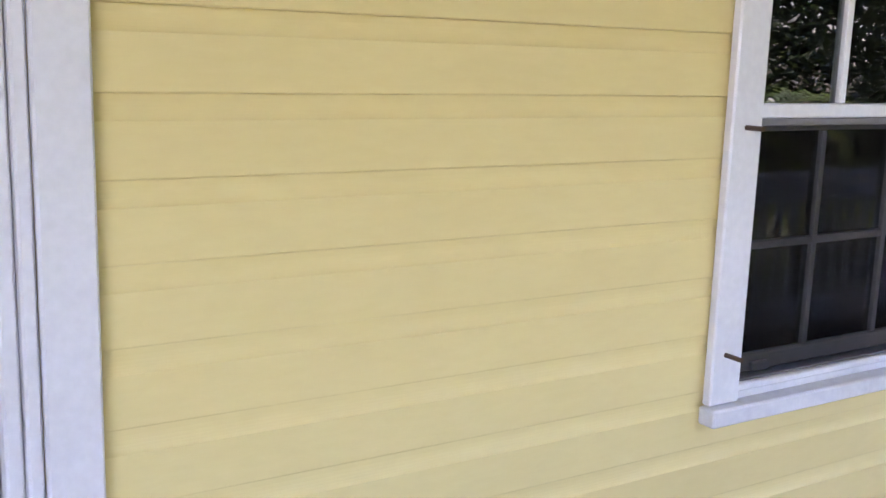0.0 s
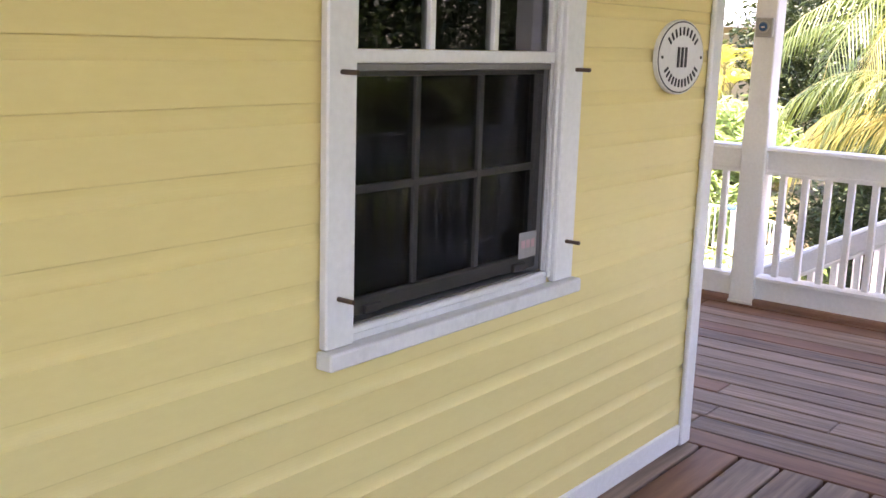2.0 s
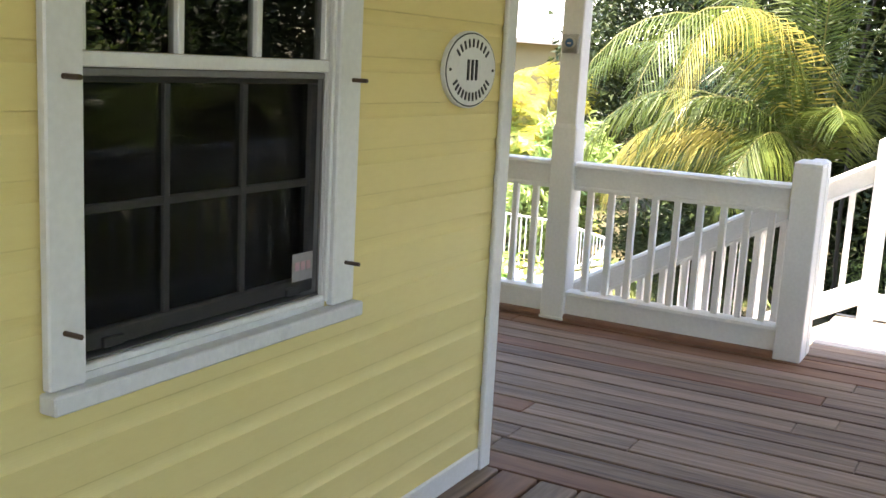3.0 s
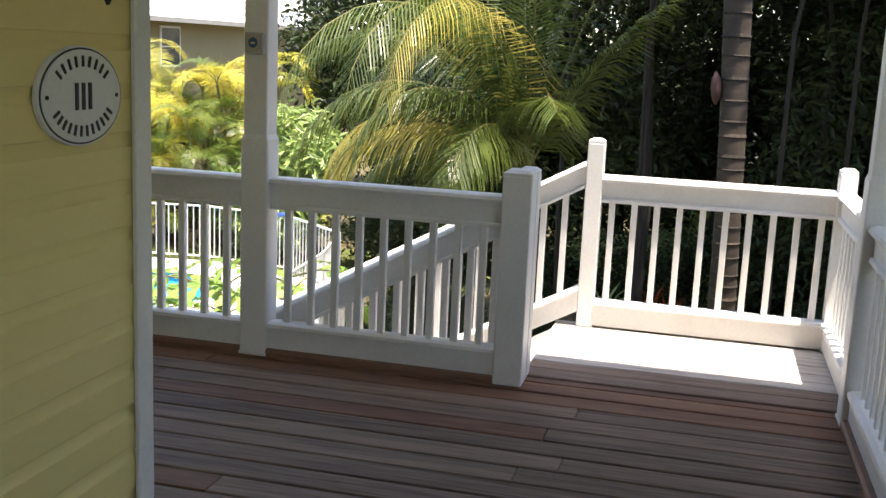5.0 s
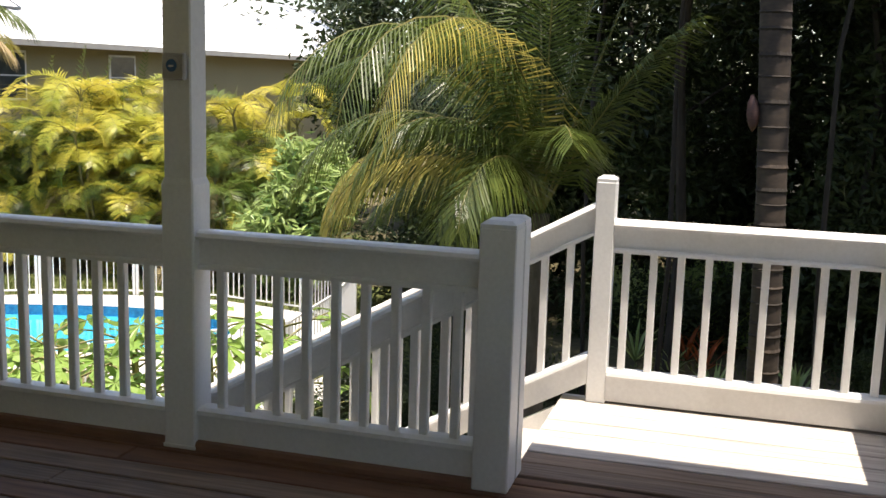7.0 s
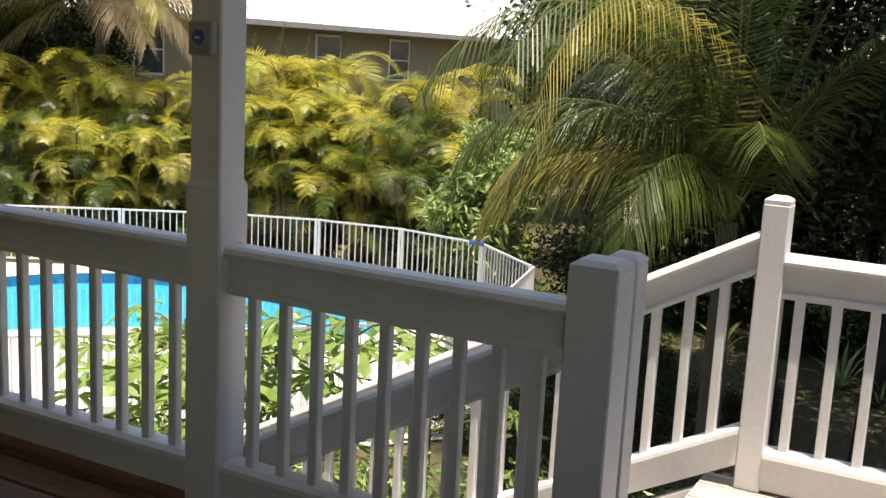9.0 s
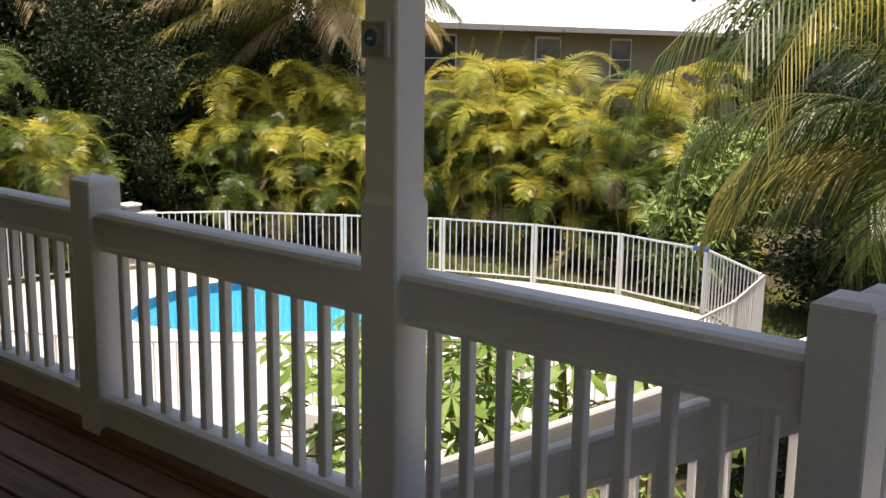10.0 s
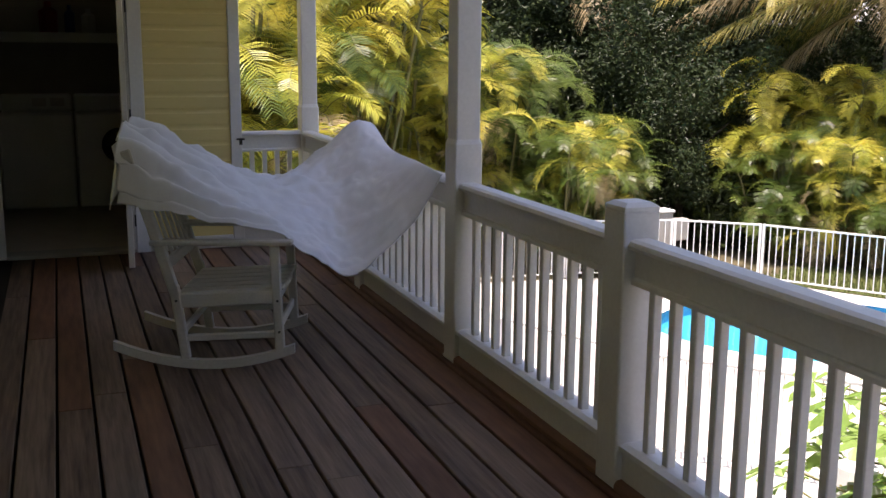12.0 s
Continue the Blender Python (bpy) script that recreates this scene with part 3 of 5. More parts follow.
BOTTOM = [(-0.042, 0.020), (-0.042, 0.146), (-0.060, 0.150), (-0.056, 0.166), (-0.030, 0.174), (0.030, 0.174), (0.056, 0.166), (0.060, 0.150),
          (0.042, 0.146), (0.042, 0.020)]
SHOE_P = [(-0.072, 0.001), (-0.072, 0.020), (-0.062, 0.034), (-0.044, 0.038), (0.044, 0.038), (0.062, 0.034), (0.072, 0.020), (0.072, 0.001)]
BALUSTER = {}


def railing(x, y, length, turn, count, label, slope=0.0, shoe=True, base=0.0, pitch=0.1245):
    """A bay of railing from x, y along the turned +x axis, with count balusters."""
    ob = thing("railing", (x, y, base), label, "railing", "porch and stair railings", turn=turn)
    part("cap_rail", extrude(CAP, length, slope), WHITE, ob)
    part("apron_board", extrude(APRON, length, slope), WHITE, ob)
    part("bottom_rail", extrude(BOTTOM, length, slope), WHITE, ob)
    if shoe:
        part("shoe_board", extrude(SHOE_P, length), SHOE, ob, label="reddish brown shoe board under the railing")
    for k in range(count):
        u = length / 2 + pitch * (k - (count - 1) / 2)
        part("baluster", box_mesh(0.035, 0.035, 0.60, 0.004), WHITE, ob, (u, 0, 0.4625 + slope * u))
    return ob


RX = PX + 0.071
railing(RX, 0.925, 1.175, 90, 9, "shaded white porch railing with square balusters beside the stairs")
railing(RX, 2.242, 1.456, 90, 11, "shaded white porch railing with square balusters above the pool")
railing(RX, 3.838, 1.467, 90, 11, "shaded white porch railing with square balusters")
railing(RX, 5.447, 1.573, 90, 12, "white porch railing half hidden by a sheet")
railing(RX, 7.16, 1.60, 90, 12, "white porch railing behind the rocking chair")
railing(5.765, 8.835, 0.475, 180, 4, "short white railing at the far end of the porch", shoe=False, pitch=0.10)
railing(5.745, -0.725, 4.2, 180, 33, "white railing along the side porch")
railing(1.405, -0.725, 4.2, 180, 33, "white railing along the side porch")
short_post(1.405, -0.795, 1.03, "short white railing post of the side porch")
railing(7.061, 0.588, 1.278, -90, 10, "sunlit white landing railing with square balusters", shoe=False, base=-0.006, pitch=0.128)
railing(7.012, -0.737, 1.125, 180, 8, "sunlit white side railing of the landing", shoe=False, base=-0.004)
SLOPE = -0.547
railing(7.061, 0.683, 2.467, 90, 19, "sloping white stair railing", SLOPE, False, base=0.070)
railing(5.954, 0.883, 2.305, 90, 18, "sloping white inner stair railing", SLOPE, False, base=-0.024)
for x, y0 in ((7.012, 3.152), (5.905, 3.19)):
    z = SLOPE * (y0 - 0.70) + 0.08
    p = short_post(x, y0, 1.06, "white stair post halfway down", 0.098)
    p.location.z = z - 0.15
railing(7.061, 3.25, 2.35, 90, 18, "sloping lower stair railing", SLOPE, False, base=0.08 + SLOPE * 2.55)
railing(5.954, 3.29, 2.35, 90, 18, "sloping lower inner stair railing", SLOPE, False, base=-0.03 + SLOPE * 2.40)

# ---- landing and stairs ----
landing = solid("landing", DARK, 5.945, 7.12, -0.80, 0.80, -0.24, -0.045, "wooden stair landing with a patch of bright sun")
# board colour repeats the eave's shade: dark inside it, sun-lightened beyond
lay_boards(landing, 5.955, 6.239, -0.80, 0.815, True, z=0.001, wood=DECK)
lay_boards(landing, 6.239, 7.13, -0.80, 0.815, True, z=0.001, wood=DECK_SUN_GREY)
fascia = solid("trim_fascia", WHITE, 5.932, 5.944, -0.86, 10.2, -0.30, -0.02, "white fascia board under the porch edge")
stairs = thing("stairs", (5.95, 0.815, 0), "wooden outside stairs with white stringers going down beside the porch", "stairs", kind="structure")
for k in range(16):
    y, z = 0.30 * k, -0.17 * (k + 1)
    block("tread", stairs, DECK_SUN_GREY, 0.06, 1.06, y - 0.01, y + 0.30, z - 0.036, z, 0.006)
    block("riser", stairs, WHITE, 0.06, 1.06, y, y + 0.018, z + 0.001, z + 0.133, 0.002)
for x in (0.018, 1.063):
    v = [(x, -0.02, -0.02), (x, 4.9, -0.02 - 4.92 * 0.567), (x, 4.9, -0.30 - 4.92 * 0.567), (x, -0.02, -0.32)]
    v += [(a + 0.04, b, c) for a, b, c in v]
    part("stringer", to_mesh("stringer", v, [(0, 1, 2, 3), (7, 6, 5, 4), (0, 4, 5, 1), (1, 5, 6, 2), (2, 6, 7, 3), (3, 7, 4, 0)]), WHITE, stairs)
for x, y in ((5.98, -0.72), (7.0, -0.72), (7.0, 0.68), (5.98, 2.2), (5.8, 5.4), (5.8, 8.8)):
    s = solid("support_post", WHITE, x, x + 0.10, y, y + 0.10, GROUND - 0.1, -0.245 if x > 5.9 and y < 0.7 else -0.305,
              "white post under the raised porch", kind="", category="post")
    s["group"] = "supports under the porch"

# ---- small grey box on the post ----
gbox = thing("outlet_box", (PX + 0.006, 2.169, 1.556), "small grey box with round blue cover on porch post", "electrical box")
block("body", gbox, GREY_BOX, -0.028, 0.0, -0.049, 0.049, -0.052, 0.052, 0.006)
v, f = tube([(-0.028, 0, 0.004), (-0.036, 0, 0.004)], [0.033, 0.030], 20)
part("ring", to_mesh("ring", v, f), GREY_BOX, gbox)
v, f = tube([(-0.036, 0, 0.004), (-0.039, 0, 0.004)], [0.024, 0.021], 20)
part("cover", to_mesh("cover", v, f), BLUE_DIAL, gbox, label="round dark blue cover")
block("mark", gbox, STICKER, -0.0405, -0.0385, -0.010, 0.010, -0.002, 0.006, 0)

# ---- far end of the porch: wall, doorway and laundry room ----
FY = 8.80
wall_far = solid("wall_far", YELLOW, 4.48, 5.25, FY + 0.03, FY + 0.15, 0, 2.62, "pale yellow end wall with drop siding")
siding(wall_far, 4.575, 5.215, FY, 0.10, 2.55)
endcorner = thing("trim_end_corner", (5.21, FY, 0), "white painted corner board at the porch end", "trim", kind="structure")
block("corner_board", endcorner, WHITE, 0, 0.085, -0.02, 0.03, 0, 2.62)
block("skirt_board", endcorner, WHITE, -0.632, -0.002, -0.014, 0.029, 0.002, 0.098)
block("return_wall", endcorner, YELLOW, 0.042, 0.07, 0.032, 1.4, 0, 2.62, 0)
latch = thing("gate_latch", (5.285, FY - 0.021, 0.86), "small black latch on the corner board", "latch")
block("plate", latch, BLACK, -0.012, 0.012, -0.006, 0, -0.05, 0.0, 0.001)
block("bolt", latch, BLACK, -0.035, 0.03, -0.016, -0.007, -0.012, 0.002, 0.002)
door2 = thing("door_2", (4.47, FY, 0), "open white outside door of the laundry room, seen on edge", "door", kind="structure")
block("casing", door2, WHITE, 0.0, 0.103, -0.022, 0.03, 0, 2.14)
block("casing", door2, WHITE, -1.0, -0.93, -0.022, 0.03, 0, 2.14)
block("casing", door2, WHITE, -1.0, 0.103, -0.024, 0.03, 2.142, 2.24)
block("jamb", door2, WHITE, -0.022, -0.002, -0.006, 0.14, 0.02, 2.14)
block("threshold", door2, GREY_BOX, -0.93, -0.02, -0.05, 0.15, 0.0, 0.03)
leaf2 = part("leaf", box_mesh(0.70, 0.042, 2.06, 0.004), WHITE, door2, (-0.065, -0.375, 1.055), turn=pose(0, 0, 0, 0, 0, 86.6))
for z in (1.02, 0.86):
    lp = part("lock_plate", box_mesh(0.006, 0.026, 0.07, 0.001), BLACK, leaf2, (-0.352, 0, z - 1.055))
for z in (0.25, 1.05, 1.85):
    part("hinge", box_mesh(0.012, 0.012, 0.09, 0.002), BLACK, door2, (-0.004, -0.014, z))
room = thing("wall_laundry", (3.0, 9.0, 0), "dim laundry room behind the open door", "room", kind="structure")
block("back_wall", room, ROOM, -0.6, 2.3, 3.25, 3.35, 0, 2.62, 0)
block("side_wall", room, ROOM, -0.7, -0.6, -0.05, 3.35, 0, 2.62, 0)
block("side_wall", room, ROOM, 2.15, 2.25, 0.4, 3.249, 0, 2.62, 0)
block("room_floor", room, ROOM, -0.6, 2.15, -0.05, 3.25, -0.03, 0.012, 0)
block("front_wall", room, ROOM, -0.6, 0.47, -0.17, -0.05, 0, 2.62, 0)
block("lintel_wall", room, ROOM, 0.471, 1.47, -0.165, -0.05, 2.15, 2.62, 0)
shelf = thing("wall_shelf", (3.1, 11.75, 1.60), "white laundry shelf holding bottles", "shelf")
block("board", shelf, APPLIANCE, -0.3, 1.9, 0, 0.48, 0, 0.10)


def bottle(x, y, z, r, h, mat, label):
    v, f = tube([(0, 0, 0), (0, 0, 0.7 * h), (0, 0, 0.82 * h), (0, 0, h)], [r, r, 0.4 * r, 0.35 * r], 10)
    ob = new("detergent_bottle", dressed(to_mesh("bottle", v, f), mat))
    ob.location = (x, y, z)
    return tagged(ob, label, "bottle", "bottles on the shelf")


bottle(3.92, 11.9, 1.70, 0.09, 0.30, RED, "red detergent bottle on the laundry shelf")
bottle(4.12, 11.9, 1.70, 0.05, 0.27, BLUE, "blue bottle on the laundry shelf")
bottle(4.30, 11.95, 1.70, 0.07, 0.24, APPLIANCE, "pale bottle on the laundry shelf")
for name, x0, label in (("washing_machine", 3.42, "white washing machine with a raised control panel"), ("clothes_dryer", 4.11, "white clothes dryer with a dark round door")):
    m = thing(name, (x0, 11.3, 0.012), label, "appliance")
    block("body", m, APPLIANCE, 0, 0.67, 0, 0.66, 0, 0.91, 0.015)
    block("control_panel", m, APPLIANCE, 0, 0.67, 0.5, 0.66, 0.911, 1.08, 0.02)
    if name == "clothes_dryer":
        v, f = tube([(0.4, 0, 0.6), (0.4, -0.02, 0.6)], [0.17, 0.15], 24)
        part("round_door", to_mesh("round_door", v, f), BLACK, m)
    else:
        for x in (0.30, 0.47):
            block("label_plate", m, STICKER, x, x + 0.13, 0.494, 0.5, 0.96, 1.04, 0.002)

# ---- rocking chair ----
chair = thing("rocking_chair", (4.660, 5.905, 0.0), "white painted wooden rocking chair with a sheet thrown over its back", "chair", turn=-19)
def bar(name, a, b, w, d, bevel=0.006, owner=None):
    """A squared bar between two points of the chair."""
    a, b = Vector(a) + Vector((0.10, 0, 0)), Vector(b) + Vector((0.10, 0, 0))
    m = (b - a).to_track_quat("X", "Z").to_matrix().to_4x4()
    return part(name, box_mesh(round((b - a).length, 3), w, d, bevel), CHAIR, owner or chair, (a + b) / 2, turn=m)


for side in (-0.29, 0.29):
    v, f = [], []
    pts = []
    for k in range(13):
        u = -0.44 + 0.88 * k / 12
        pts.append((u, 0.02 + 0.30 * (u - 0.02) ** 2 * 1.5))
    for u, z in pts:
        v += [(u, side - 0.018, z), (u, side + 0.018, z), (u, side + 0.018, z + 0.045), (u, side - 0.018, z + 0.045)]
    for k in range(12):
        for j in range(4):
            f.append((4 * k + j, 4 * k + (j + 1) % 4, 4 * k + 4 + (j + 1) % 4, 4 * k + 4 + j))
    f += [(3, 2, 1, 0), (48, 49, 50, 51)]
    part("rocker", to_mesh("rocker", v, f), CHAIR, chair, (0, 0, -0.018))
    bar("front_leg", (0.27, side, 0.06), (0.25, side, 0.62), 0.036, 0.046)
    bar("rear_leg", (-0.19, side, 0.05), (-0.235, side, 0.42), 0.036, 0.046)
    bar("back_post", (-0.225, side, 0.36), (-0.44, side, 1.07), 0.036, 0.05)
    bar("armrest", (-0.34, side, 0.63), (0.34, side, 0.63), 0.075, 0.025)
    bar("side_stretcher", (-0.20, side, 0.155), (0.26, side, 0.175), 0.022, 0.035)
    bar("side_rail", (-0.22, side, 0.34), (0.26, side, 0.365), 0.025, 0.07)
bolt_me = to_mesh("bolt", *tube([(0, 0.004, 0), (0, -0.004, 0)], [0.007, 0.006], 8))
for x, z in ((0.262, 0.345), (0.268, 0.19), (-0.225, 0.345)):
    for side, face in ((-0.29, -0.021), (0.29, 0.021)):
        part("bolt", bolt_me, BLACK, chair, (x + 0.10, side + face, z), "dark bolt head")
for x, z in ((0.262, 0.20), (-0.20, 0.19), (0.255, 0.345)):
    bar("cross_stretcher", (x, -0.27, z), (x, 0.27, z), 0.022, 0.04)
for k in range(6):
    y = -0.24 + 0.096 * k
    bar("seat_slat", (-0.22, y, 0.375), (0.29, y, 0.400), 0.088, 0.018)
for z, x in ((0.52, -0.270), (1.03, -0.428)):
    bar("back_rail", (x, -0.272, z), (x, 0.272, z), 0.024, 0.06)
for k in range(6):
    y = -0.22 + 0.088 * k
    bar("back_slat", (-0.275, y, 0.54), (-0.425, y, 1.02), 0.03, 0.014)

# ---- the sheet over chair and railing ----
ROWS = [
    [(4.19, 5.73, 0.80), (4.53, 5.62, 0.73), (4.93, 5.55, 0.645), (5.27, 5.60, 0.41), (5.57, 5.52, 0.63), (5.735, 5.45, 0.93)],
    [(4.20, 5.75, 1.08), (4.56, 5.73, 0.88), (4.98, 5.77, 0.68), (5.33, 5.98, 0.53), (5.63, 6.00, 0.78), (5.79, 5.97, 0.935)],
    [(4.25, 5.98, 1.16), (4.63, 6.06, 0.93), (5.05, 6.20, 0.72), (5.40, 6.46, 0.70), (5.66, 6.55, 0.88), (5.81, 6.55, 0.955)],
    [(4.33, 6.21, 1.17), (4.71, 6.36, 0.96), (5.12, 6.58, 0.78), (5.46, 6.91, 0.86), (5.71, 7.05, 1.05), (5.84, 7.10, 1.075)],
    [(4.36, 6.33, 1.00), (4.74, 6.54, 0.90), (5.15, 6.86, 0.76), (5.51, 7.28, 0.84), (5.73, 7.45, 0.94), (5.83, 7.52, 0.94)],
]
NU, NV = 22, 30
lines = [smooth_loop(r, NU, False) for r in ROWS]
grid = [smooth_loop([ln[i] for ln in lines], NV, False) for i in range(len(lines[0]))]
nv = len(grid[0])
verts, faces = [], []
for i, col in enumerate(grid):
    for j, p in enumerate(col):
        q = Vector((p.x * 3.1, p.y * 3.1, p.z * 3.1))
        crease = (1 - abs(noise.noise(q * 0.9 + Vector((3, 1, 0))))) ** 4
        s = i / (len(grid) - 1)
        fold = 0.020 * math.sin(0.42 * j + 2.5 * noise.noise(q * 0.8)) * (1 - s) ** 1.5 * min(1, j / 6) + 0.030 * noise.noise(q * 1.7) + 0.020 * crease + 0.022 * abs(noise.noise(q * 2.9)) + 0.007 * noise.noise(q * 8)
        fold *= min(1.0, (len(grid) - 1 - i) / 24)
        verts.append((p.x + 0.4 * fold, p.y, p.z + fold + 0.008 * i / len(grid)))
for i in range(len(grid) - 1):
    for j in range(nv - 1):
        a = i * nv + j
        faces.append((a, a + 1, a + nv + 1, a + nv))
sheet = new("draped_sheet", dressed(to_mesh("sheet", verts, faces, True), FABRIC))
tagged(sheet, "white cotton sheet draped over rocking chair and railing", "sheet")
thick = sheet.modifiers.new("thick", "SOLIDIFY")
thick.thickness = 0.006
# the end that hangs behind the chair's back
v, f = [], []
for i in range(13):
    for j in range(9):
        s, d = i / 12, j / 8
        x = 4.19 + 0.17 * s - 0.01 * d + 0.02 * math.sin(9 * s + 4 * d)
        y = 5.74 + 0.58 * s
        v.append((x, y, 1.09 + 0.07 * math.sin(math.pi * s) - (0.30 - 0.08 * s) * d))
for i in range(12):
    for j in range(8):
        a = i * 9 + j
        f.append((a, a + 1, a + 10, a + 9))
flap = part("hanging_end", to_mesh("hanging_end", v, f, True), FABRIC, sheet)
th = flap.modifiers.new("thick", "SOLIDIFY")
th.thickness = 0.006

# ---- pool, ground and pool deck ----
def plot(x, y):
    """Garden plan to world: beyond the pool the plan draws in towards the porch, most at the garden end."""
    dx, dy = x - 3.4, y - 0.1
    if math.hypot(dx, dy) < 16:
        return x, y
    k = 0.957 - 0.064 * min(1.0, max(0.0, (math.degrees(math.atan2(dy, dx)) - 33) / 18))
    return 3.4 + k * dx, 0.1 + k * dy


POOL = smooth_loop([(12.75, 14.4), (13.5, 15.4), (14.9, 15.85), (16.3, 15.4), (17.4, 14.3), (18.2, 12.6), (18.7, 10.8), (18.6, 9.3),
                    (17.8, 8.35), (16.7, 8.3), (15.9, 9.4), (15.2, 10.8), (14.3, 11.9), (13.2, 13.0)], 6)
PAVED = [(6.3, 6.2), (9.2, 8.6), (13.6, 5.0), (18.35, 6.25), (19.62, 7.8), (19.93, 9.7), (19.66, 11.45), (18.98, 13.2), (17.9, 14.85),
         (16.55, 16.9), (15.2, 17.9), (11.0, 18.6), (6.3, 19.0)]
ground = new("ground", dressed(sheet_with_hole("ground", [(-1500, -1500), (1500, -1500), (1500, 1500), (-1500, 1500)], POOL, GROUND), SOIL))
tagged(ground, "brown mulch and patchy dry grass round the house", kind="structure")
paved = new("pavement", dressed(sheet_with_hole("pavement", PAVED, POOL, GROUND + 0.03), CONCRETE))
tagged(paved, "bright pale concrete deck round the pool", kind="structure")



def ring_strip(loop, z0, z1):
    n = len(loop)
    v = [(p[0], p[1], z0) for p in loop] + [(p[0], p[1], z1) for p in loop]
    return to_mesh("strip", v, [(i, (i + 1) % n, n + (i + 1) % n, n + i) for i in range(n)])


pool = thing("swimming_pool", (0, 0, GROUND), "freeform swimming pool with turquoise water and a dark blue tile band", "pool")
part("tile_band", ring_strip(POOL, -0.17, 0.028), TILE, pool, label="dark blue waterline tiles")
part("pool_wall", ring_strip(POOL, -1.5, -0.17), PLASTER, pool)
part("pool_floor", to_mesh("pool_floor", [(p[0], p[1], -1.5) for p in POOL], [tuple(range(len(POOL)))]), PLASTER, pool)
water = new("water", dressed(to_mesh("water", [(p[0], p[1], GROUND - 0.12) for p in POOL], [tuple(reversed(range(len(POOL))))]), WATER))
tagged(water, "clear turquoise pool water in the sun", kind="structure")
water.visible_shadow = False

# ---- white pool fence ----
def fence_run(points, base, label):
    for (x0, y0), (x1, y1) in zip(points, points[1:]):
        run = math.hypot(x1 - x0, y1 - y0)
        n = max(1, round(run / 1.9))
        turn = math.degrees(math.atan2(y1 - y0, x1 - x0))
        for k in range(n):
            s = run / n
            p = thing("fence_panel", (x0 + (x1 - x0) * k / n, y0 + (y1 - y0) * k / n, base), label, "fence", "pool fence panels", turn=turn)
            part("top_rail", box_mesh(round(s - 0.04, 2), 0.030, 0.034, 0.003), FENCE_WHITE, p, (s / 2, 0, 1.13))
            part("bottom_rail", box_mesh(round(s - 0.04, 2), 0.028, 0.030, 0.003), FENCE_WHITE, p, (s / 2, 0, 0.10))
            for x in (0.035, s - 0.035):
                part("post", box_mesh(0.05, 0.05, 1.15, 0.004), FENCE_WHITE, p, (x, 0, 0.575))
            m = round((s - 0.1) / 0.125)
            for j in range(1, m):
                part("picket", box_mesh(0.018, 0.018, 1.02, 0), FENCE_WHITE, p, (0.035 + j * (s - 0.07) / m, 0, 0.615))


FAR_FENCE = [(18.33, 6.32), (19.6, 7.82), (19.9, 9.68), (19.63, 11.42), (18.93, 13.15), (17.85, 14.83), (16.52, 16.82), (15.2, 17.85), (13.1, 18.35), (10.7, 18.45)]
NEAR_FENCE = [(8.9, 19.5), (8.7, 15.5), (8.9, 12.0), (9.75, 10.1), (11.6, 8.1), (14.4, 5.7), (16.4, 5.85), (18.28, 6.25)]
fence_run(FAR_FENCE, GROUND + 0.03, "white metal picket pool fence panel before the palm hedge")
fence_run(NEAR_FENCE, GROUND + 0.03, "white metal picket pool fence panel beside the house")
cloth = thing("blue_towel", (19.58, 7.78, GROUND + 1.19), "blue towel hung over the fence corner", "towel")
v, f = [], []
for i in range(9):
    for j in range(7):
        a, b = i / 8, j / 6
        v.append((0.06 * math.cos(3.1 * b) + 0.01 * math.sin(7 * a), -0.02 + 0.30 * a, 0.03 * math.sin(3.1 * b) - 0.10 * abs(b - 0.5) + 0.012 * math.sin(11 * a + 3 * b)))
for i in range(8):
    for j in range(6):
        a = i * 7 + j
        f.append((a, a + 1, a + 8, a + 7))
part("folded_cloth", to_mesh("cloth", v, f, True), BLUE_CLOTH, cloth)
pump = thing("pool_equipment", (15.4, 18.6, GROUND), "white pool pump box behind the fence", "pool equipment")
block("cabinet", pump, GREY_BOX, -0.17, 0.17, -0.17, 0.17, 0, 1.20, 0.02)
block("lid", pump, FENCE_WHITE, -0.2, 0.2, -0.2, 0.2, 1.202, 1.26, 0.02)
block("panel", pump, GREY_BOX, 0.25, 0.6, -0.1, 0.1, 0.6, 1.05, 0.02)
bench = thing("stone_bench", (13.2, 8.3, GROUND + 0.03), "low tan bench on the pool deck", "bench")
block("top", bench, STUCCO, -0.7, 0.7, -0.25, 0.25, 0.36, 0.44, 0.015)
for x in (-0.55, 0.45):
    block("leg", bench, STUCCO, x, x + 0.1, -0.2, 0.2, 0.0, 0.36, 0.01)
urn = thing("garden_urn", (9.7, 6.7, GROUND), "small white garden pedestal among the plants", "ornament")
v, f = tube([(0, 0, 0), (0, 0, 0.1), (0, 0, 0.15), (0, 0, 0.9), (0, 0, 1.0), (0, 0, 1.2)], [0.2, 0.2, 0.13, 0.12, 0.2, 0.16], 12)
part("pedestal", to_mesh("pedestal", v, f), FENCE_WHITE, urn)

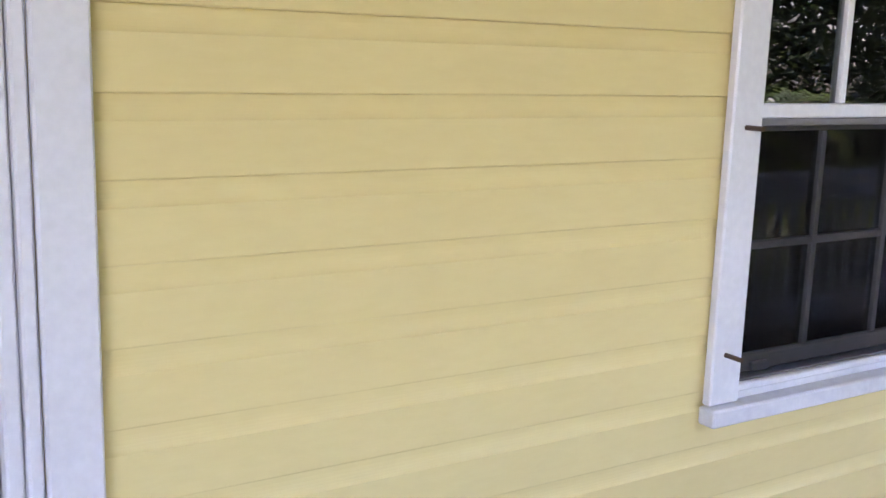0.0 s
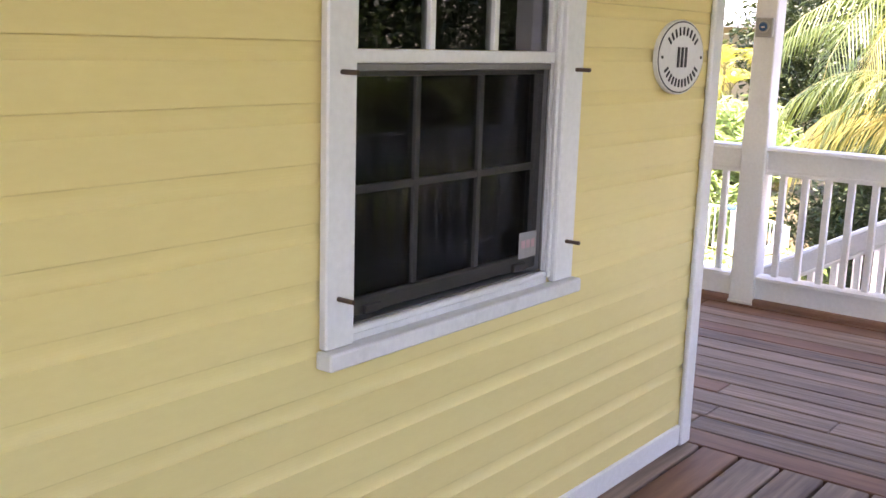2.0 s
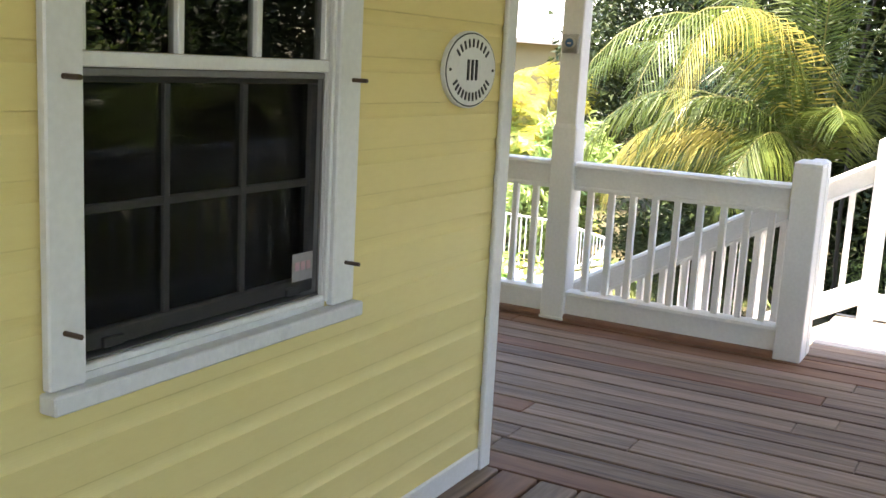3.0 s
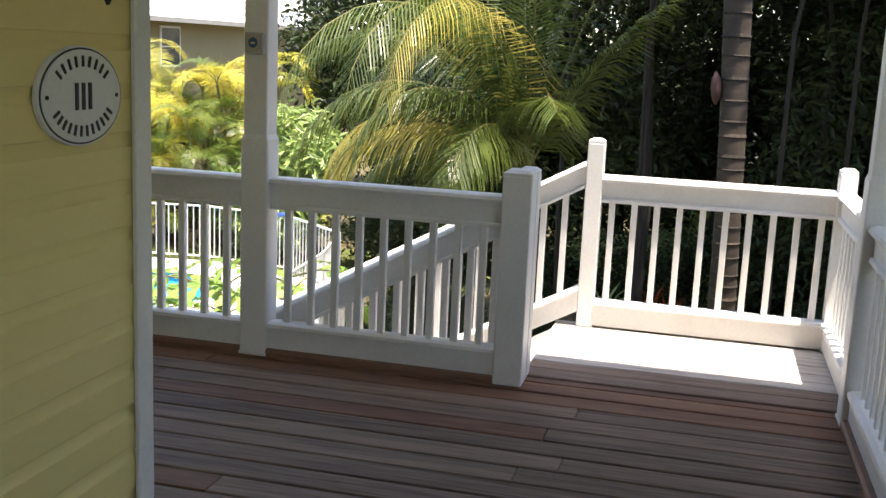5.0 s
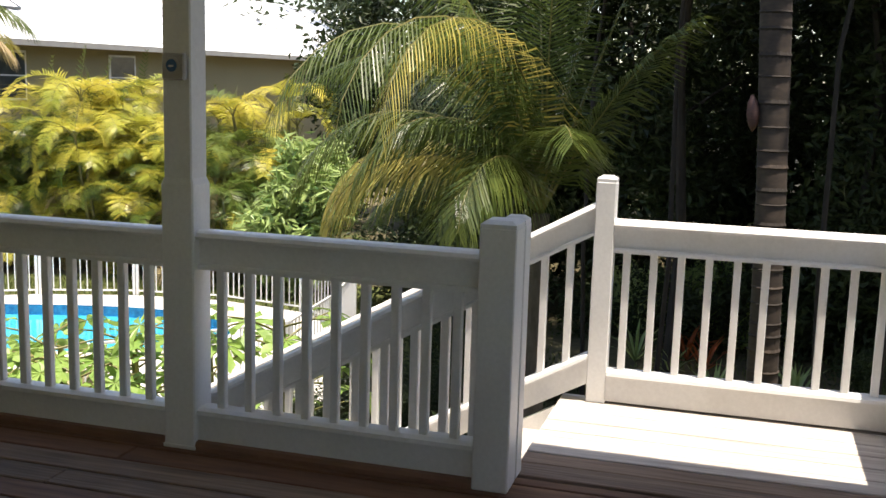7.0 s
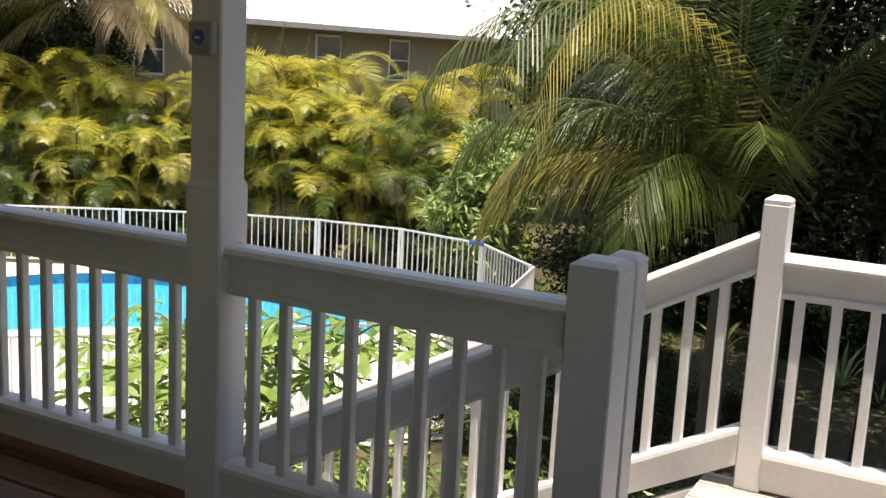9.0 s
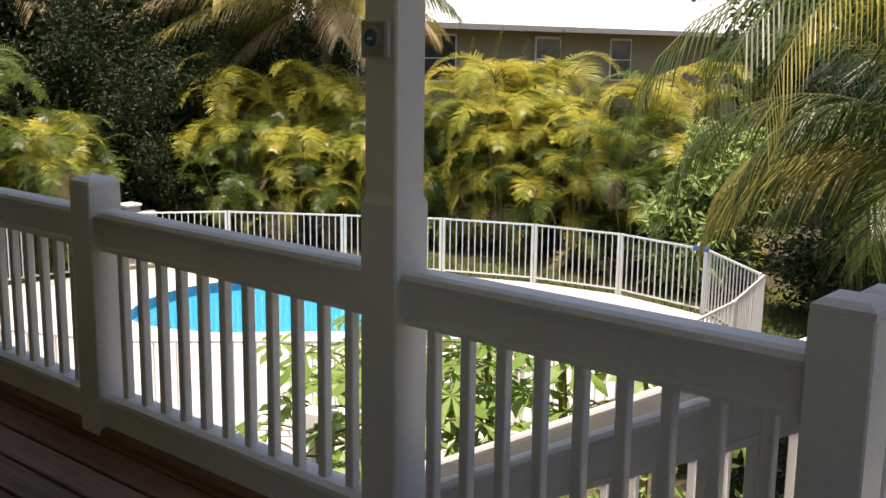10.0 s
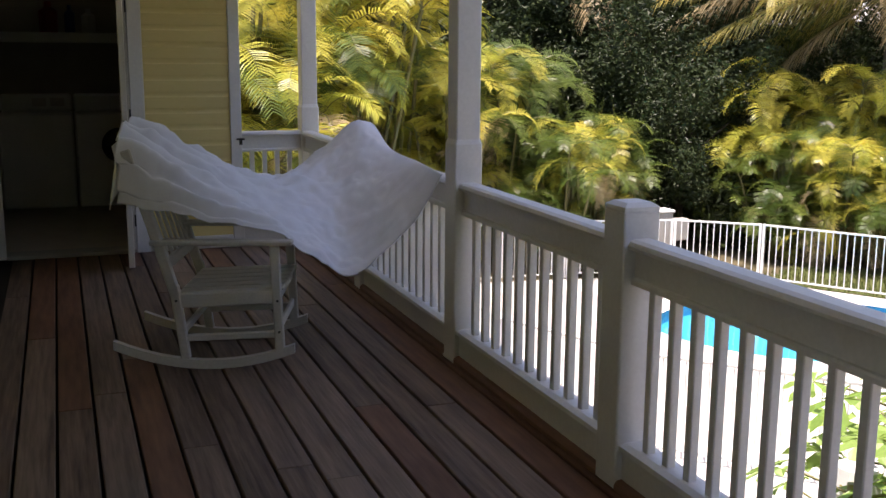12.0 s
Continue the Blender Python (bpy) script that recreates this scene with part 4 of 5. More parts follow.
# ---- palms ----
def frond(LV, LF, SV, SF, base, az, elev, length, bend, pairs, leaf, width, hang, r, rach=0.014, vee=0.5, fwd=1.0, power=1.35):
    """One feathered palm leaf: leaflets into LV, LF, the stalk into SV, SF."""
    n = 12 if length > 2.5 else 9
    p = Vector(base)
    pts, ways = [p.copy()], []
    side = Vector((-math.sin(az), math.cos(az), 0))
    twist = r.uniform(-0.35, 0.35)
    for k in range(n):
        s = (k + 0.5) / n
        e = elev - bend * s ** power
        way = Vector((math.cos(az) * math.cos(e), math.sin(az) * math.cos(e), math.sin(e)))
        ways.append(way)
        p = p + way * (length / n)
        pts.append(p.copy())
    ways.append(ways[-1])
    tube(pts, [rach * (1.0 - 0.85 * k / n) for k in range(n + 1)], 3, SV, SF)
    start = 0.16
    for i in range(pairs):
        s = start + (1 - start) * (i + 0.5) / pairs
        x = s * n
        k = min(int(x), n - 1)
        at = pts[k].lerp(pts[k + 1], x - k)
        way = ways[k]
        up = side.cross(way) * -1
        if up.z < 0:
            up = -up
        size = leaf * (0.45 + 0.55 * math.sin(math.pi * min(1.0, 0.22 + 0.80 * s) ** 0.9)) * r.uniform(0.85, 1.1)
        for sg in (-1, 1):
            out = side * sg * math.cos(twist) + up * sg * math.sin(twist)
            lean = fwd * (0.35 + 0.55 * s)
            d = (out * (1 - 0.35 * lean) + way * lean + up * vee * (1 - s) * 0.6).normalized()
            drop = hang * r.uniform(0.7, 1.2)
            mid = at + d * size * 0.5 - Vector((0, 0, 1)) * size * 0.16 * drop
            d2 = (d - Vector((0, 0, 1)) * 1.0 * drop).normalized()
            tip = mid + d2 * size * 0.52
            w = way * (width * r.uniform(0.8, 1.15))
            o = len(LV)
            LV += [tuple(at - 0.35 * w), tuple(at + 0.35 * w), tuple(mid + 0.5 * w), tuple(mid - 0.5 * w), tuple(tip)]
            LF += [(o, o + 1, o + 2, o + 3), (o + 3, o + 2, o + 4)]


def areca_meshes(seed, height, canes=18, wide=1.0):
    """A clump of areca palm: canes with arching leaves; leaves coloured as in sun, green leaves darkened as in shade,
    dry leaves and canes.
    """
    r = random.Random(seed)
    sets = [([], []) for _ in range(3)]
    SV, SF = [], []
    for c in range(canes):
        a, d = r.uniform(0, 6.28), r.uniform(0.1, 0.9) * wide
        rank = c / (canes - 1)
        top = height * (0.10 + 0.66 * rank) * r.uniform(0.88, 1.1)
        foot = Vector((0.45 * d * math.cos(a), 0.45 * d * math.sin(a), 0))
        crown = Vector((d * 1.15 * math.cos(a), d * 1.15 * math.sin(a), top))
        tube([foot, foot.lerp(crown, 0.5) + Vector((0, 0, 0.05)), crown], [0.040, 0.032, 0.026], 5, SV, SF)
        turn = r.uniform(0, 6.28)
        for k in range(5):
            old = r.random()
            # higher canes get more of the sunlit colour, lower ones the shaded green
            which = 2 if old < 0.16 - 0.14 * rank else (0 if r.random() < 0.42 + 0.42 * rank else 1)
            rise = r.uniform(0.95, 1.5) if which < 2 else r.uniform(-0.3, 0.5)
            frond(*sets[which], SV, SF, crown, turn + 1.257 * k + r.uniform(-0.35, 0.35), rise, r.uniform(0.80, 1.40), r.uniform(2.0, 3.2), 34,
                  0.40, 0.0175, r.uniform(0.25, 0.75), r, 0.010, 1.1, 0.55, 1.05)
        if rank > 0.5:
            frond(*sets[1], SV, SF, crown, turn, 1.5, r.uniform(0.5, 0.9), 0.2, 10, 0.14, 0.02, 0.0, r, 0.010, 1.5)
    return [to_mesh("areca_leaves", *s) for s in sets] + [to_mesh("areca_canes", SV, SF)]


def palm_thing(name, meshes, mats, at, label, group, turn=0.0, size=1.0):
    ob = thing(name, at, label, "palm", group, turn=turn)
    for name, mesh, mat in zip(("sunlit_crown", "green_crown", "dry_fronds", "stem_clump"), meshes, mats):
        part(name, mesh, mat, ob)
    ob.scale = (size, size, size)
    return ob


gr = random.Random(21)
ARECAS = [areca_meshes(40 + k, 3.6, 16) for k in range(5)]


BIG_ARECAS = [areca_meshes(140 + k, 4.6, 44, 1.35) for k in range(2)]


def hedge(points, label, group, mats, size=(0.85, 1.1), jitter=0.4, kinds=ARECAS):
    for x, y in points:
        k = gr.randrange(len(kinds))
        palm_thing("areca_palm", kinds[k], mats[gr.randrange(len(mats))], (*plot(x + gr.uniform(-jitter, jitter), y + gr.uniform(-jitter, jitter)), GROUND),
                   label, group, gr.uniform(0, 360), gr.uniform(*size))


# DG gives a clump the shade-darkened green for all its living leaves
YG, DG = (ARECA, ARECA_SHADED, DRY, CANE), (ARECA_SHADED, ARECA_SHADED, DRY, CANE)
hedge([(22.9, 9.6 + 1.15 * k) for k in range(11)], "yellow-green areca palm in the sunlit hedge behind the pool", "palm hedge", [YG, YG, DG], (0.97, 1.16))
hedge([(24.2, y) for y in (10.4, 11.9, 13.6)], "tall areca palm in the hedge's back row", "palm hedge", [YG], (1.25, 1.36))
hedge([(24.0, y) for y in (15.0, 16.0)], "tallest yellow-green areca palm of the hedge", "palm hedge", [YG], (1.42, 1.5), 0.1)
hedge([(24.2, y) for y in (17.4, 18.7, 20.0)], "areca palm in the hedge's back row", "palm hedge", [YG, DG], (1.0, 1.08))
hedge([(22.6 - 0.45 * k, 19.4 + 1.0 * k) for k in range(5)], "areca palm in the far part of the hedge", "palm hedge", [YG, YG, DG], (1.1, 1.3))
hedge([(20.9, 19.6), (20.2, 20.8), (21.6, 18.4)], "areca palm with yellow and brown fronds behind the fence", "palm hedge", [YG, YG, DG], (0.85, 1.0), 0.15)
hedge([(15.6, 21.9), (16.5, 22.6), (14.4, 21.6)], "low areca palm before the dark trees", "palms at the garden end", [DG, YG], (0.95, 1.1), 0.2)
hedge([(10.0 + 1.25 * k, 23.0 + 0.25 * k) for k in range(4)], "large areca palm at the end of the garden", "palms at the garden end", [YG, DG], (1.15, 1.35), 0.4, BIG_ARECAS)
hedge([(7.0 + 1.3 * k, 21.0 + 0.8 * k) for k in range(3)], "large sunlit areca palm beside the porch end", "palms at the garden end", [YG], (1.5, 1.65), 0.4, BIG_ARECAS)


def coconut(name, at, height, fronds, label, lean=(0, 0), size=1.0, trunk_r=0.13, leaf=1.30):
    """A coconut palm: fronds is rows of azimuth, rise, length, bend, hang and 0 green, 1 yellow, 2 dry, in degrees and metres."""
    r = random.Random(int(at[0] * 10))
    ob = thing(name, at, label, "palm")
    top = Vector((lean[0], lean[1], height))
    v, f = tube([(0, 0, -0.1), (0.25 * lean[0], 0.25 * lean[1], 0.35 * height), (0.6 * lean[0], 0.6 * lean[1], 0.7 * height), top],
                [trunk_r * 1.25, trunk_r, 0.9 * trunk_r, 0.8 * trunk_r], 10)
    part("trunk", to_mesh("trunk", v, f), BARK, ob)
    SV, SF = [], []
    for kind, mat, name in ((0, COCO, "green_fronds"), (1, COCO_YELLOW, "yellowing_fronds"), (2, DRY, "dry_fronds")):
        LV, LF = [], []
        for az, rise, length, bend, hang, k in fronds:
            if k == kind:
                frond(LV, LF, SV, SF, top, radians(az), radians(rise), length * size, radians(bend), 72, leaf * size, 0.0255 * leaf * size, hang, r, 0.022 * leaf, 0.25)
        if LV:
            part(name, to_mesh(name, LV, LF), mat, ob)
    part("crown_shaft", to_mesh("stalks", SV, SF), STALK, ob)
    return ob


# the palm beside the stairs, its crown at the height of the porch floor
coconut("coconut_palm", (12.3, 1.95, GROUND), 3.10,
        [(164, 61, 2.2, 149, 1.5, 0), (150, 50, 1.8, 130, 1.5, 0), (100, 52, 2.9, 134, 1.7, 1), (109, 46, 2.7, 122, 1.8, 1), (90, 42, 2.6, 105, 1.7, 0),
         (49, 60, 4.4, 129, 1.6, 0), (128, 70, 2.7, 145, 1.6, 0), (154, 86, 4.5, 173, 1.8, 0), (161, 89, 4.2, 168, 1.7, 1), (140, 80, 4.3, 150, 1.7, 0),
         (192, 83, 3.4, 40, 0.7, 0), (297, 72, 4.1, 8, 0.6, 0), (257, 64, 2.4, 25, 0.8, 0), (110, 75, 3.2, 25, 0.7, 0), (20, 80, 4.0, 40, 0.7, 0),
         (275, 82, 4.2, 18, 0.6, 0), (120, 84, 4.0, 90, 1.2, 0), (60, 78, 3.8, 70, 1.2, 0), (80, 70, 3.6, 110, 1.5, 0), (200, 72, 2.0, 105, 1.3, 0),
         (112, 62, 3.3, 140, 1.7, 0), (75, 30, 2.2, 80, 1.6, 0)],
        "coconut palm with drooping green and yellow fronds beside the stairs", trunk_r=0.11, leaf=0.80)
# palms farther back
coconut("coconut_palm", (*plot(23.2, 21.0), GROUND), 5.7,
        [(a, rise, long, bend, 1.2, k) for a, rise, long, bend, k in (
            (128, 30, 5.0, 62, 1), (142, 14, 4.8, 48, 2), (150, 2, 4.6, 42, 1), (160, 34, 5.2, 70, 0), (118, 6, 4.8, 46, 2), (165, 44, 4.0, 80, 1), (205, 60, 2.6, 80, 1),
            (135, -10, 4.2, 45, 0), (110, 22, 5.0, 60, 0), (122, -22, 4.0, 40, 2), (218, 36, 3.0, 85, 2), (252, -2, 2.8, 65, 2), (180, 28, 3.6, 72, 1), (136, 44, 5.0, 70, 1), (112, -6, 4.4, 45, 1), (146, 24, 5.2, 55, 1), (300, 8, 3.0, 60, 2), (315, 25, 3.4, 70, 0), (285, 0, 3.0, 70, 2), (250, 20, 3.4, 80, 1),
            (95, 25, 4.4, 70, 0), (60, 40, 4.0, 80, 0), (235, 62, 4.0, 90, 0), (155, 55, 4.4, 80, 0), (236, 5, 2.4, 70, 2), (190, 62, 3.4, 80, 0), (330, 12, 3.2, 60, 1), (270, 40, 3.4, 85, 0))],
        "tall coconut palm with yellow-brown fronds behind the hedge")
coconut("coconut_palm", (*plot(19.0, 29.0), GROUND), 6.2,
        [(a, rise, 3.8, 85, 0.9, k) for a, rise, k in ((180, 30, 1), (215, 40, 0), (245, 20, 2), (275, 45, 0), (300, 25, 1), (330, 45, 0), (150, 40, 0), (230, 60, 0), (260, 5, 2))],
        "tall coconut palm behind the dark trees")
# the ringed trunk among the dark trees
ring = thing("palm_trunk", (11.0, -0.22, GROUND), "tall palm trunk with dark ring scars before dark trees", "palm")
path = [(0.04 * math.sin(0.9 * k), 0.022 * k - 0.12 + 0.012 * math.sin(0.7 * k), 0.55 * k - 0.1) for k in range(15)]
v, f = tube(path, [0.135 - 0.0015 * k + 0.006 * math.sin(0.8 * k) for k in range(15)], 14)
part("trunk", to_mesh("ringed_trunk", v, f, True), RING_BARK, ring)
z = 0.35
rr = random.Random(5)
while z < 7.2:
    k = z / 0.55
    i = int(k)
    c = Vector(path[i]).lerp(Vector(path[i + 1]), k - i)
    w = 0.135 - 0.0015 * k + 0.006 * math.sin(0.8 * k)
    h = rr.uniform(0.012, 0.035)
    v, f = tube([c + Vector((0, 0, -h)), c, c + Vector((0, 0, h))], [w - 0.008, w + 0.010, w - 0.004], 14)
    part("ring_scar", to_mesh("ring_scar", v, f), RING_DARK if rr.random() < 0.75 else RING_BARK, ring,
         turn=Matrix())
    z += rr.uniform(0.09, 0.22)
v, f = tube([(-0.03, 0.22, 4.35), (-0.03, 0.215, 4.29), (-0.03, 0.205, 4.20), (-0.03, 0.20, 4.11), (-0.03, 0.20, 4.05)], [0.012, 0.04, 0.055, 0.04, 0.006], 10)
part("flower_pod", to_mesh("flower_pod", v, f, True), POD, ring, label="hanging brown flower pod")

# ---- broadleaf trees and shrubs ----
def leaf_cloud(seed, blobs, per, size, slim=0.42, spread=0.33):
    """Leaves in small sprays on the surface and inside of several ragged clumps."""
    r = random.Random(seed)
    V, F = [], []
    for cx, cy, cz, rad in blobs:
        for _ in range(per):
            d = Vector((r.gauss(0, 1), r.gauss(0, 1), r.gauss(0, 1))).normalized()
            c = Vector((cx, cy, cz)) + d * rad * (r.random() ** 0.4) * r.uniform(0.8, 1.15)
            for _ in range(7):
                p = c + Vector((r.gauss(0, spread), r.gauss(0, spread), r.gauss(0, spread))) * 0.5
                w = Vector((r.gauss(0, 1), r.gauss(0, 1), r.gauss(-0.35, 0.7))).normalized()
                s = w.cross(Vector((r.gauss(0, 1), r.gauss(0, 1), r.gauss(0, 1)))).normalized()
                L = size * r.uniform(0.7, 1.25)
                o = len(V)
                up = s.cross(w) * (0.12 * L)
                V += [tuple(p), tuple(p + w * L * 0.5 + s * L * slim * 0.5 - up), tuple(p + w * L), tuple(p + w * L * 0.5 - s * L * slim * 0.5 - up)]
                F += [(o, o + 1, o + 2), (o, o + 2, o + 3)]
    return to_mesh("leaves", V, F)


def limbs(seed, height, spread, r0):
    r = random.Random(seed)
    V, F = [], []
    tube([(0, 0, -0.1), (0.1, 0.05, 0.25 * height), (0.0, 0.15, 0.5 * height), (0.1, 0.1, 0.8 * height)], [r0 * 1.2, r0, 0.75 * r0, 0.3 * r0], 8, V, F)
    for k in range(9):
        a = 2.4 * k
        z = height * r.uniform(0.2, 0.6)
        d = spread * r.uniform(0.5, 1.0)
        tube([(0.05, 0.1, z), (0.5 * d * math.cos(a), 0.5 * d * math.sin(a), z + 0.16 * height), (d * math.cos(a), d * math.sin(a), z + 0.28 * height)],
             [0.4 * r0, 0.25 * r0, 0.08 * r0], 5, V, F)
    return to_mesh("limbs", V, F)


def blobs(seed, n, width, z0, z1, rad):
    r = random.Random(seed)
    return [(r.uniform(-width, width), r.uniform(-width, width), r.uniform(z0, z1), rad * r.uniform(0.6, 1.2)) for _ in range(n)]


TREES = [(leaf_cloud(60 + k, blobs(80 + k, 36, 2.1, 0.5, 7.2, 0.9), 66, 0.19), limbs(90 + k, 6.5, 2.2, 0.14)) for k in range(3)]
SHRUBS = [(leaf_cloud(70 + k, blobs(75 + k, 10, 0.8, 0.2, 1.2, 0.45), 60, 0.13), limbs(95 + k, 1.3, 0.8, 0.03)) for k in range(2)]
MANGO = (leaf_cloud(55, blobs(56, 18, 0.75, 0.4, 2.9, 0.5), 50, 0.31, 0.24, 0.22), limbs(57, 2.8, 0.9, 0.06))


def tree(name, meshes, mat, x, y, size, label, category, group, z=GROUND):
    ob = thing(name, (*plot(x, y), z), label, category, group, turn=gr.uniform(0, 360))
    part("crown", meshes[0], mat, ob)
    part("trunk", meshes[1], WOOD_BARK, ob)
    ob.scale = (size, size, size * gr.uniform(0.92, 1.08))
    return ob


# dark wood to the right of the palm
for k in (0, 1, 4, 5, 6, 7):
    tree("broadleaf_tree", TREES[k % 3], LEAF_SHADED, 23.5 + gr.uniform(-0.8, 0.8), 4.6 - 2.1 * k + gr.uniform(-0.5, 0.5), gr.uniform(0.95, 1.15),
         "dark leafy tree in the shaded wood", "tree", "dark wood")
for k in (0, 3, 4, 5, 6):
    tree("broadleaf_tree", TREES[(k + 1) % 3], LEAF_SHADED, 27.0 + gr.uniform(-1, 1), 6.0 - 3.0 * k + gr.uniform(-0.5, 0.5), gr.uniform(1.15, 1.4),
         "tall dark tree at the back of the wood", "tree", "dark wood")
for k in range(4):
    tree("broadleaf_tree", TREES[k % 3], LEAF_SHADED, 20.6 + gr.uniform(-0.6, 0.6), -3.2 - 2.4 * k, gr.uniform(0.9, 1.1),
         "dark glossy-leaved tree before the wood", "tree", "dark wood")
# high crowns above the view, added to cast shade on the wood
SHADE_CROWN = leaf_cloud(33, blobs(34, 20, 2.2, 6.6, 9.4, 1.15), 64, 0.2)
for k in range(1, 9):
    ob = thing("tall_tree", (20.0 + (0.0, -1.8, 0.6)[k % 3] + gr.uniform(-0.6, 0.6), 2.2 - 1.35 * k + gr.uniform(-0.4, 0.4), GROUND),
               "tall slim-trunked tree with an unseen high crown added for shade", "tree", "tall trees in the wood")
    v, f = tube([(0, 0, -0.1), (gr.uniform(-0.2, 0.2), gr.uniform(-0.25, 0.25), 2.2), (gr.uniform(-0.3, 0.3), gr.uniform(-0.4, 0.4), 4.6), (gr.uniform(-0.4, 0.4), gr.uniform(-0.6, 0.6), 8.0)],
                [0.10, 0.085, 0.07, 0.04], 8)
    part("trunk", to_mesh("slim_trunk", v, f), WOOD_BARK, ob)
    part("crown", SHADE_CROWN, LEAF_SHADED, ob, turn=pose(0, 0, 0, 0, 0, 47 * k))
# more trunks with unseen crowns, placed to shade the palm by the stairs
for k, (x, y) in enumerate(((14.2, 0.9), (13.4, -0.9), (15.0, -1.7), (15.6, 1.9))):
    ob = thing("tall_tree", (x, y, GROUND), "slim dark-trunked tree beside the landing with an added unseen shade crown", "tree", "tall trees in the wood")
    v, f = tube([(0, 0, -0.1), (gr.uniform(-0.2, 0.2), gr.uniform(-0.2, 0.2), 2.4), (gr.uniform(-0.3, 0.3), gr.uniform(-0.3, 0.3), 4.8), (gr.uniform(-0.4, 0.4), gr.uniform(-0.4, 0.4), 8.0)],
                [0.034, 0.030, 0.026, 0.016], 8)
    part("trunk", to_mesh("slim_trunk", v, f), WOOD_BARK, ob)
    part("crown", SHADE_CROWN, LEAF_SHADED, ob, turn=pose(0, 0, 0, 0, 0, 61 * k))
# dark trees left of the hedge
for x, y, s in ((20.6, 25.6, 0.85), (19.2, 27.4, 0.95), (17.0, 27.6, 0.9), (14.6, 28.4, 1.1), (24.8, 24.0, 0.8), (17.6, 24.4, 0.62), (19.0, 23.4, 0.6), (18.6, 25.6, 0.75), (11.5, 29.5, 1.2), (23.5, 28.0, 1.1), (8.0, 30.0, 1.2)):
    tree("broadleaf_tree", TREES[gr.randrange(3)], LEAF_SHADED, x, y, s, "dark leafy tree behind the pool fence", "tree", "trees behind the pool")
for x, y, s in ((28, 32, 1.5), (22, 34, 1.5), (15, 36, 1.5), (34, 10, 1.3), (33, 6.5, 1.4), (8, 36, 1.5), (2, 34, 1.5)):
    tree("broadleaf_tree", TREES[gr.randrange(3)], LEAF_SHADED, x, y, s, "tall tree in the distance", "tree", "far trees")
tree("mango_tree", MANGO, LEAF_MANGO, 22.2, 9.0, 1.05, "young mango tree with light green leaves beside the fence", "tree", "young mangos")
tree("mango_tree", MANGO, LEAF_MANGO, 22.6, 9.3, 0.95, "young mango tree before the palm hedge", "tree", "young mangos")
for x, y, s in ((20.2, 24.0, 1.9), (21.8, 4.6, 1.0), (21.2, 2.2, 0.8), (20.6, 0.6, 0.9), (20.4, -1.6, 1.0), (19.6, -3.0, 0.9),
                (22.0, 6.2, 1.1), (19.0, 5.0, 0.5), (17.0, -2.2, 0.6), (16.5, 3.9, 0.5), (9.6, 3.6, 0.9), (10.8, 2.4, 0.8), (8.6, 4.6, 0.8), (8.2, 3.1, 0.7), (8.0, 2.0, 0.7), (9.1, 2.5, 0.8), (8.7, 1.2, 0.6), (9.8, 1.4, 0.8), (14.0, 4.4, 0.55), (14.8, 3.5, 0.5), (15.6, 3.0, 0.45), (14.9, 4.6, 0.5), (13.2, 4.0, 0.5), (14.2, 2.8, 0.5), (13.4, 5.0, 0.4), (16.2, 2.3, 0.35)):
    tree("shrub", SHRUBS[gr.randrange(2)], LEAF_MANGO if 7 < x < 10.2 else LEAF_SHADED, x, y, s, "low dark green shrub", "shrub", "shrubs")
# greenery south of the porch, which the window mirrors
for k in range(7):
    tree("broadleaf_tree", TREES[k % 3], LEAF_MANGO if k % 2 else LEAF_SHADED, -1.5 + 2.3 * k, -9.4 + gr.uniform(-0.5, 0.5), 1.05,
         "leafy tree along the side of the house", "tree", "trees beside the house")
for k in range(6):
    palm_thing("areca_palm", ARECAS[k % 5], DG, (-2.0 + 1.9 * k, -4.7 + gr.uniform(-0.4, 0.4), GROUND), "areca palm beside the house",
               "palms beside the house", 60 * k, 1.35)

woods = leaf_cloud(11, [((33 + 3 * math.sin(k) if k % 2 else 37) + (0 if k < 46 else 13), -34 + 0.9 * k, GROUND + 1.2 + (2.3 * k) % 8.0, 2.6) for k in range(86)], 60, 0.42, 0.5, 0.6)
wood = new("far_wood", dressed(woods, LEAF_SHADED))
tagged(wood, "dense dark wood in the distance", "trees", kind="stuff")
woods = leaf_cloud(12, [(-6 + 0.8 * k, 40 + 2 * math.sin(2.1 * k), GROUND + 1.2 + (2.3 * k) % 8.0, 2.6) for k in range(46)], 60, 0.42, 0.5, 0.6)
wood = new("far_wood", dressed(woods, LEAF_SHADED))
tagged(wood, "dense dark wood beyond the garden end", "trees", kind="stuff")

for x, y, s in ((25.6, 1.9, 0.95), (25.2, -0.6, 0.9), (28.2, 0.6, 0.6)):
    tree("broadleaf_tree", TREES[gr.randrange(3)], LEAF_SHADED, x, y, s, "dark leafy tree in the shaded wood", "tree", "dark wood")
# a white panel added behind the trunks for the bright gaps between them
gap_panel = thing("bright_gap_panel", (30.5, 0.0, GROUND), "white panel added for the bright gaps glimpsed through the wood", "wall")
block("wall", gap_panel, FENCE_WHITE, 0, 0.2, -3, 2, 0, 3.6, 0.02)
block("coping", gap_panel, FENCE_WHITE, -0.05, 0.25, -3.05, 2.05, 3.602, 3.68, 0.01)
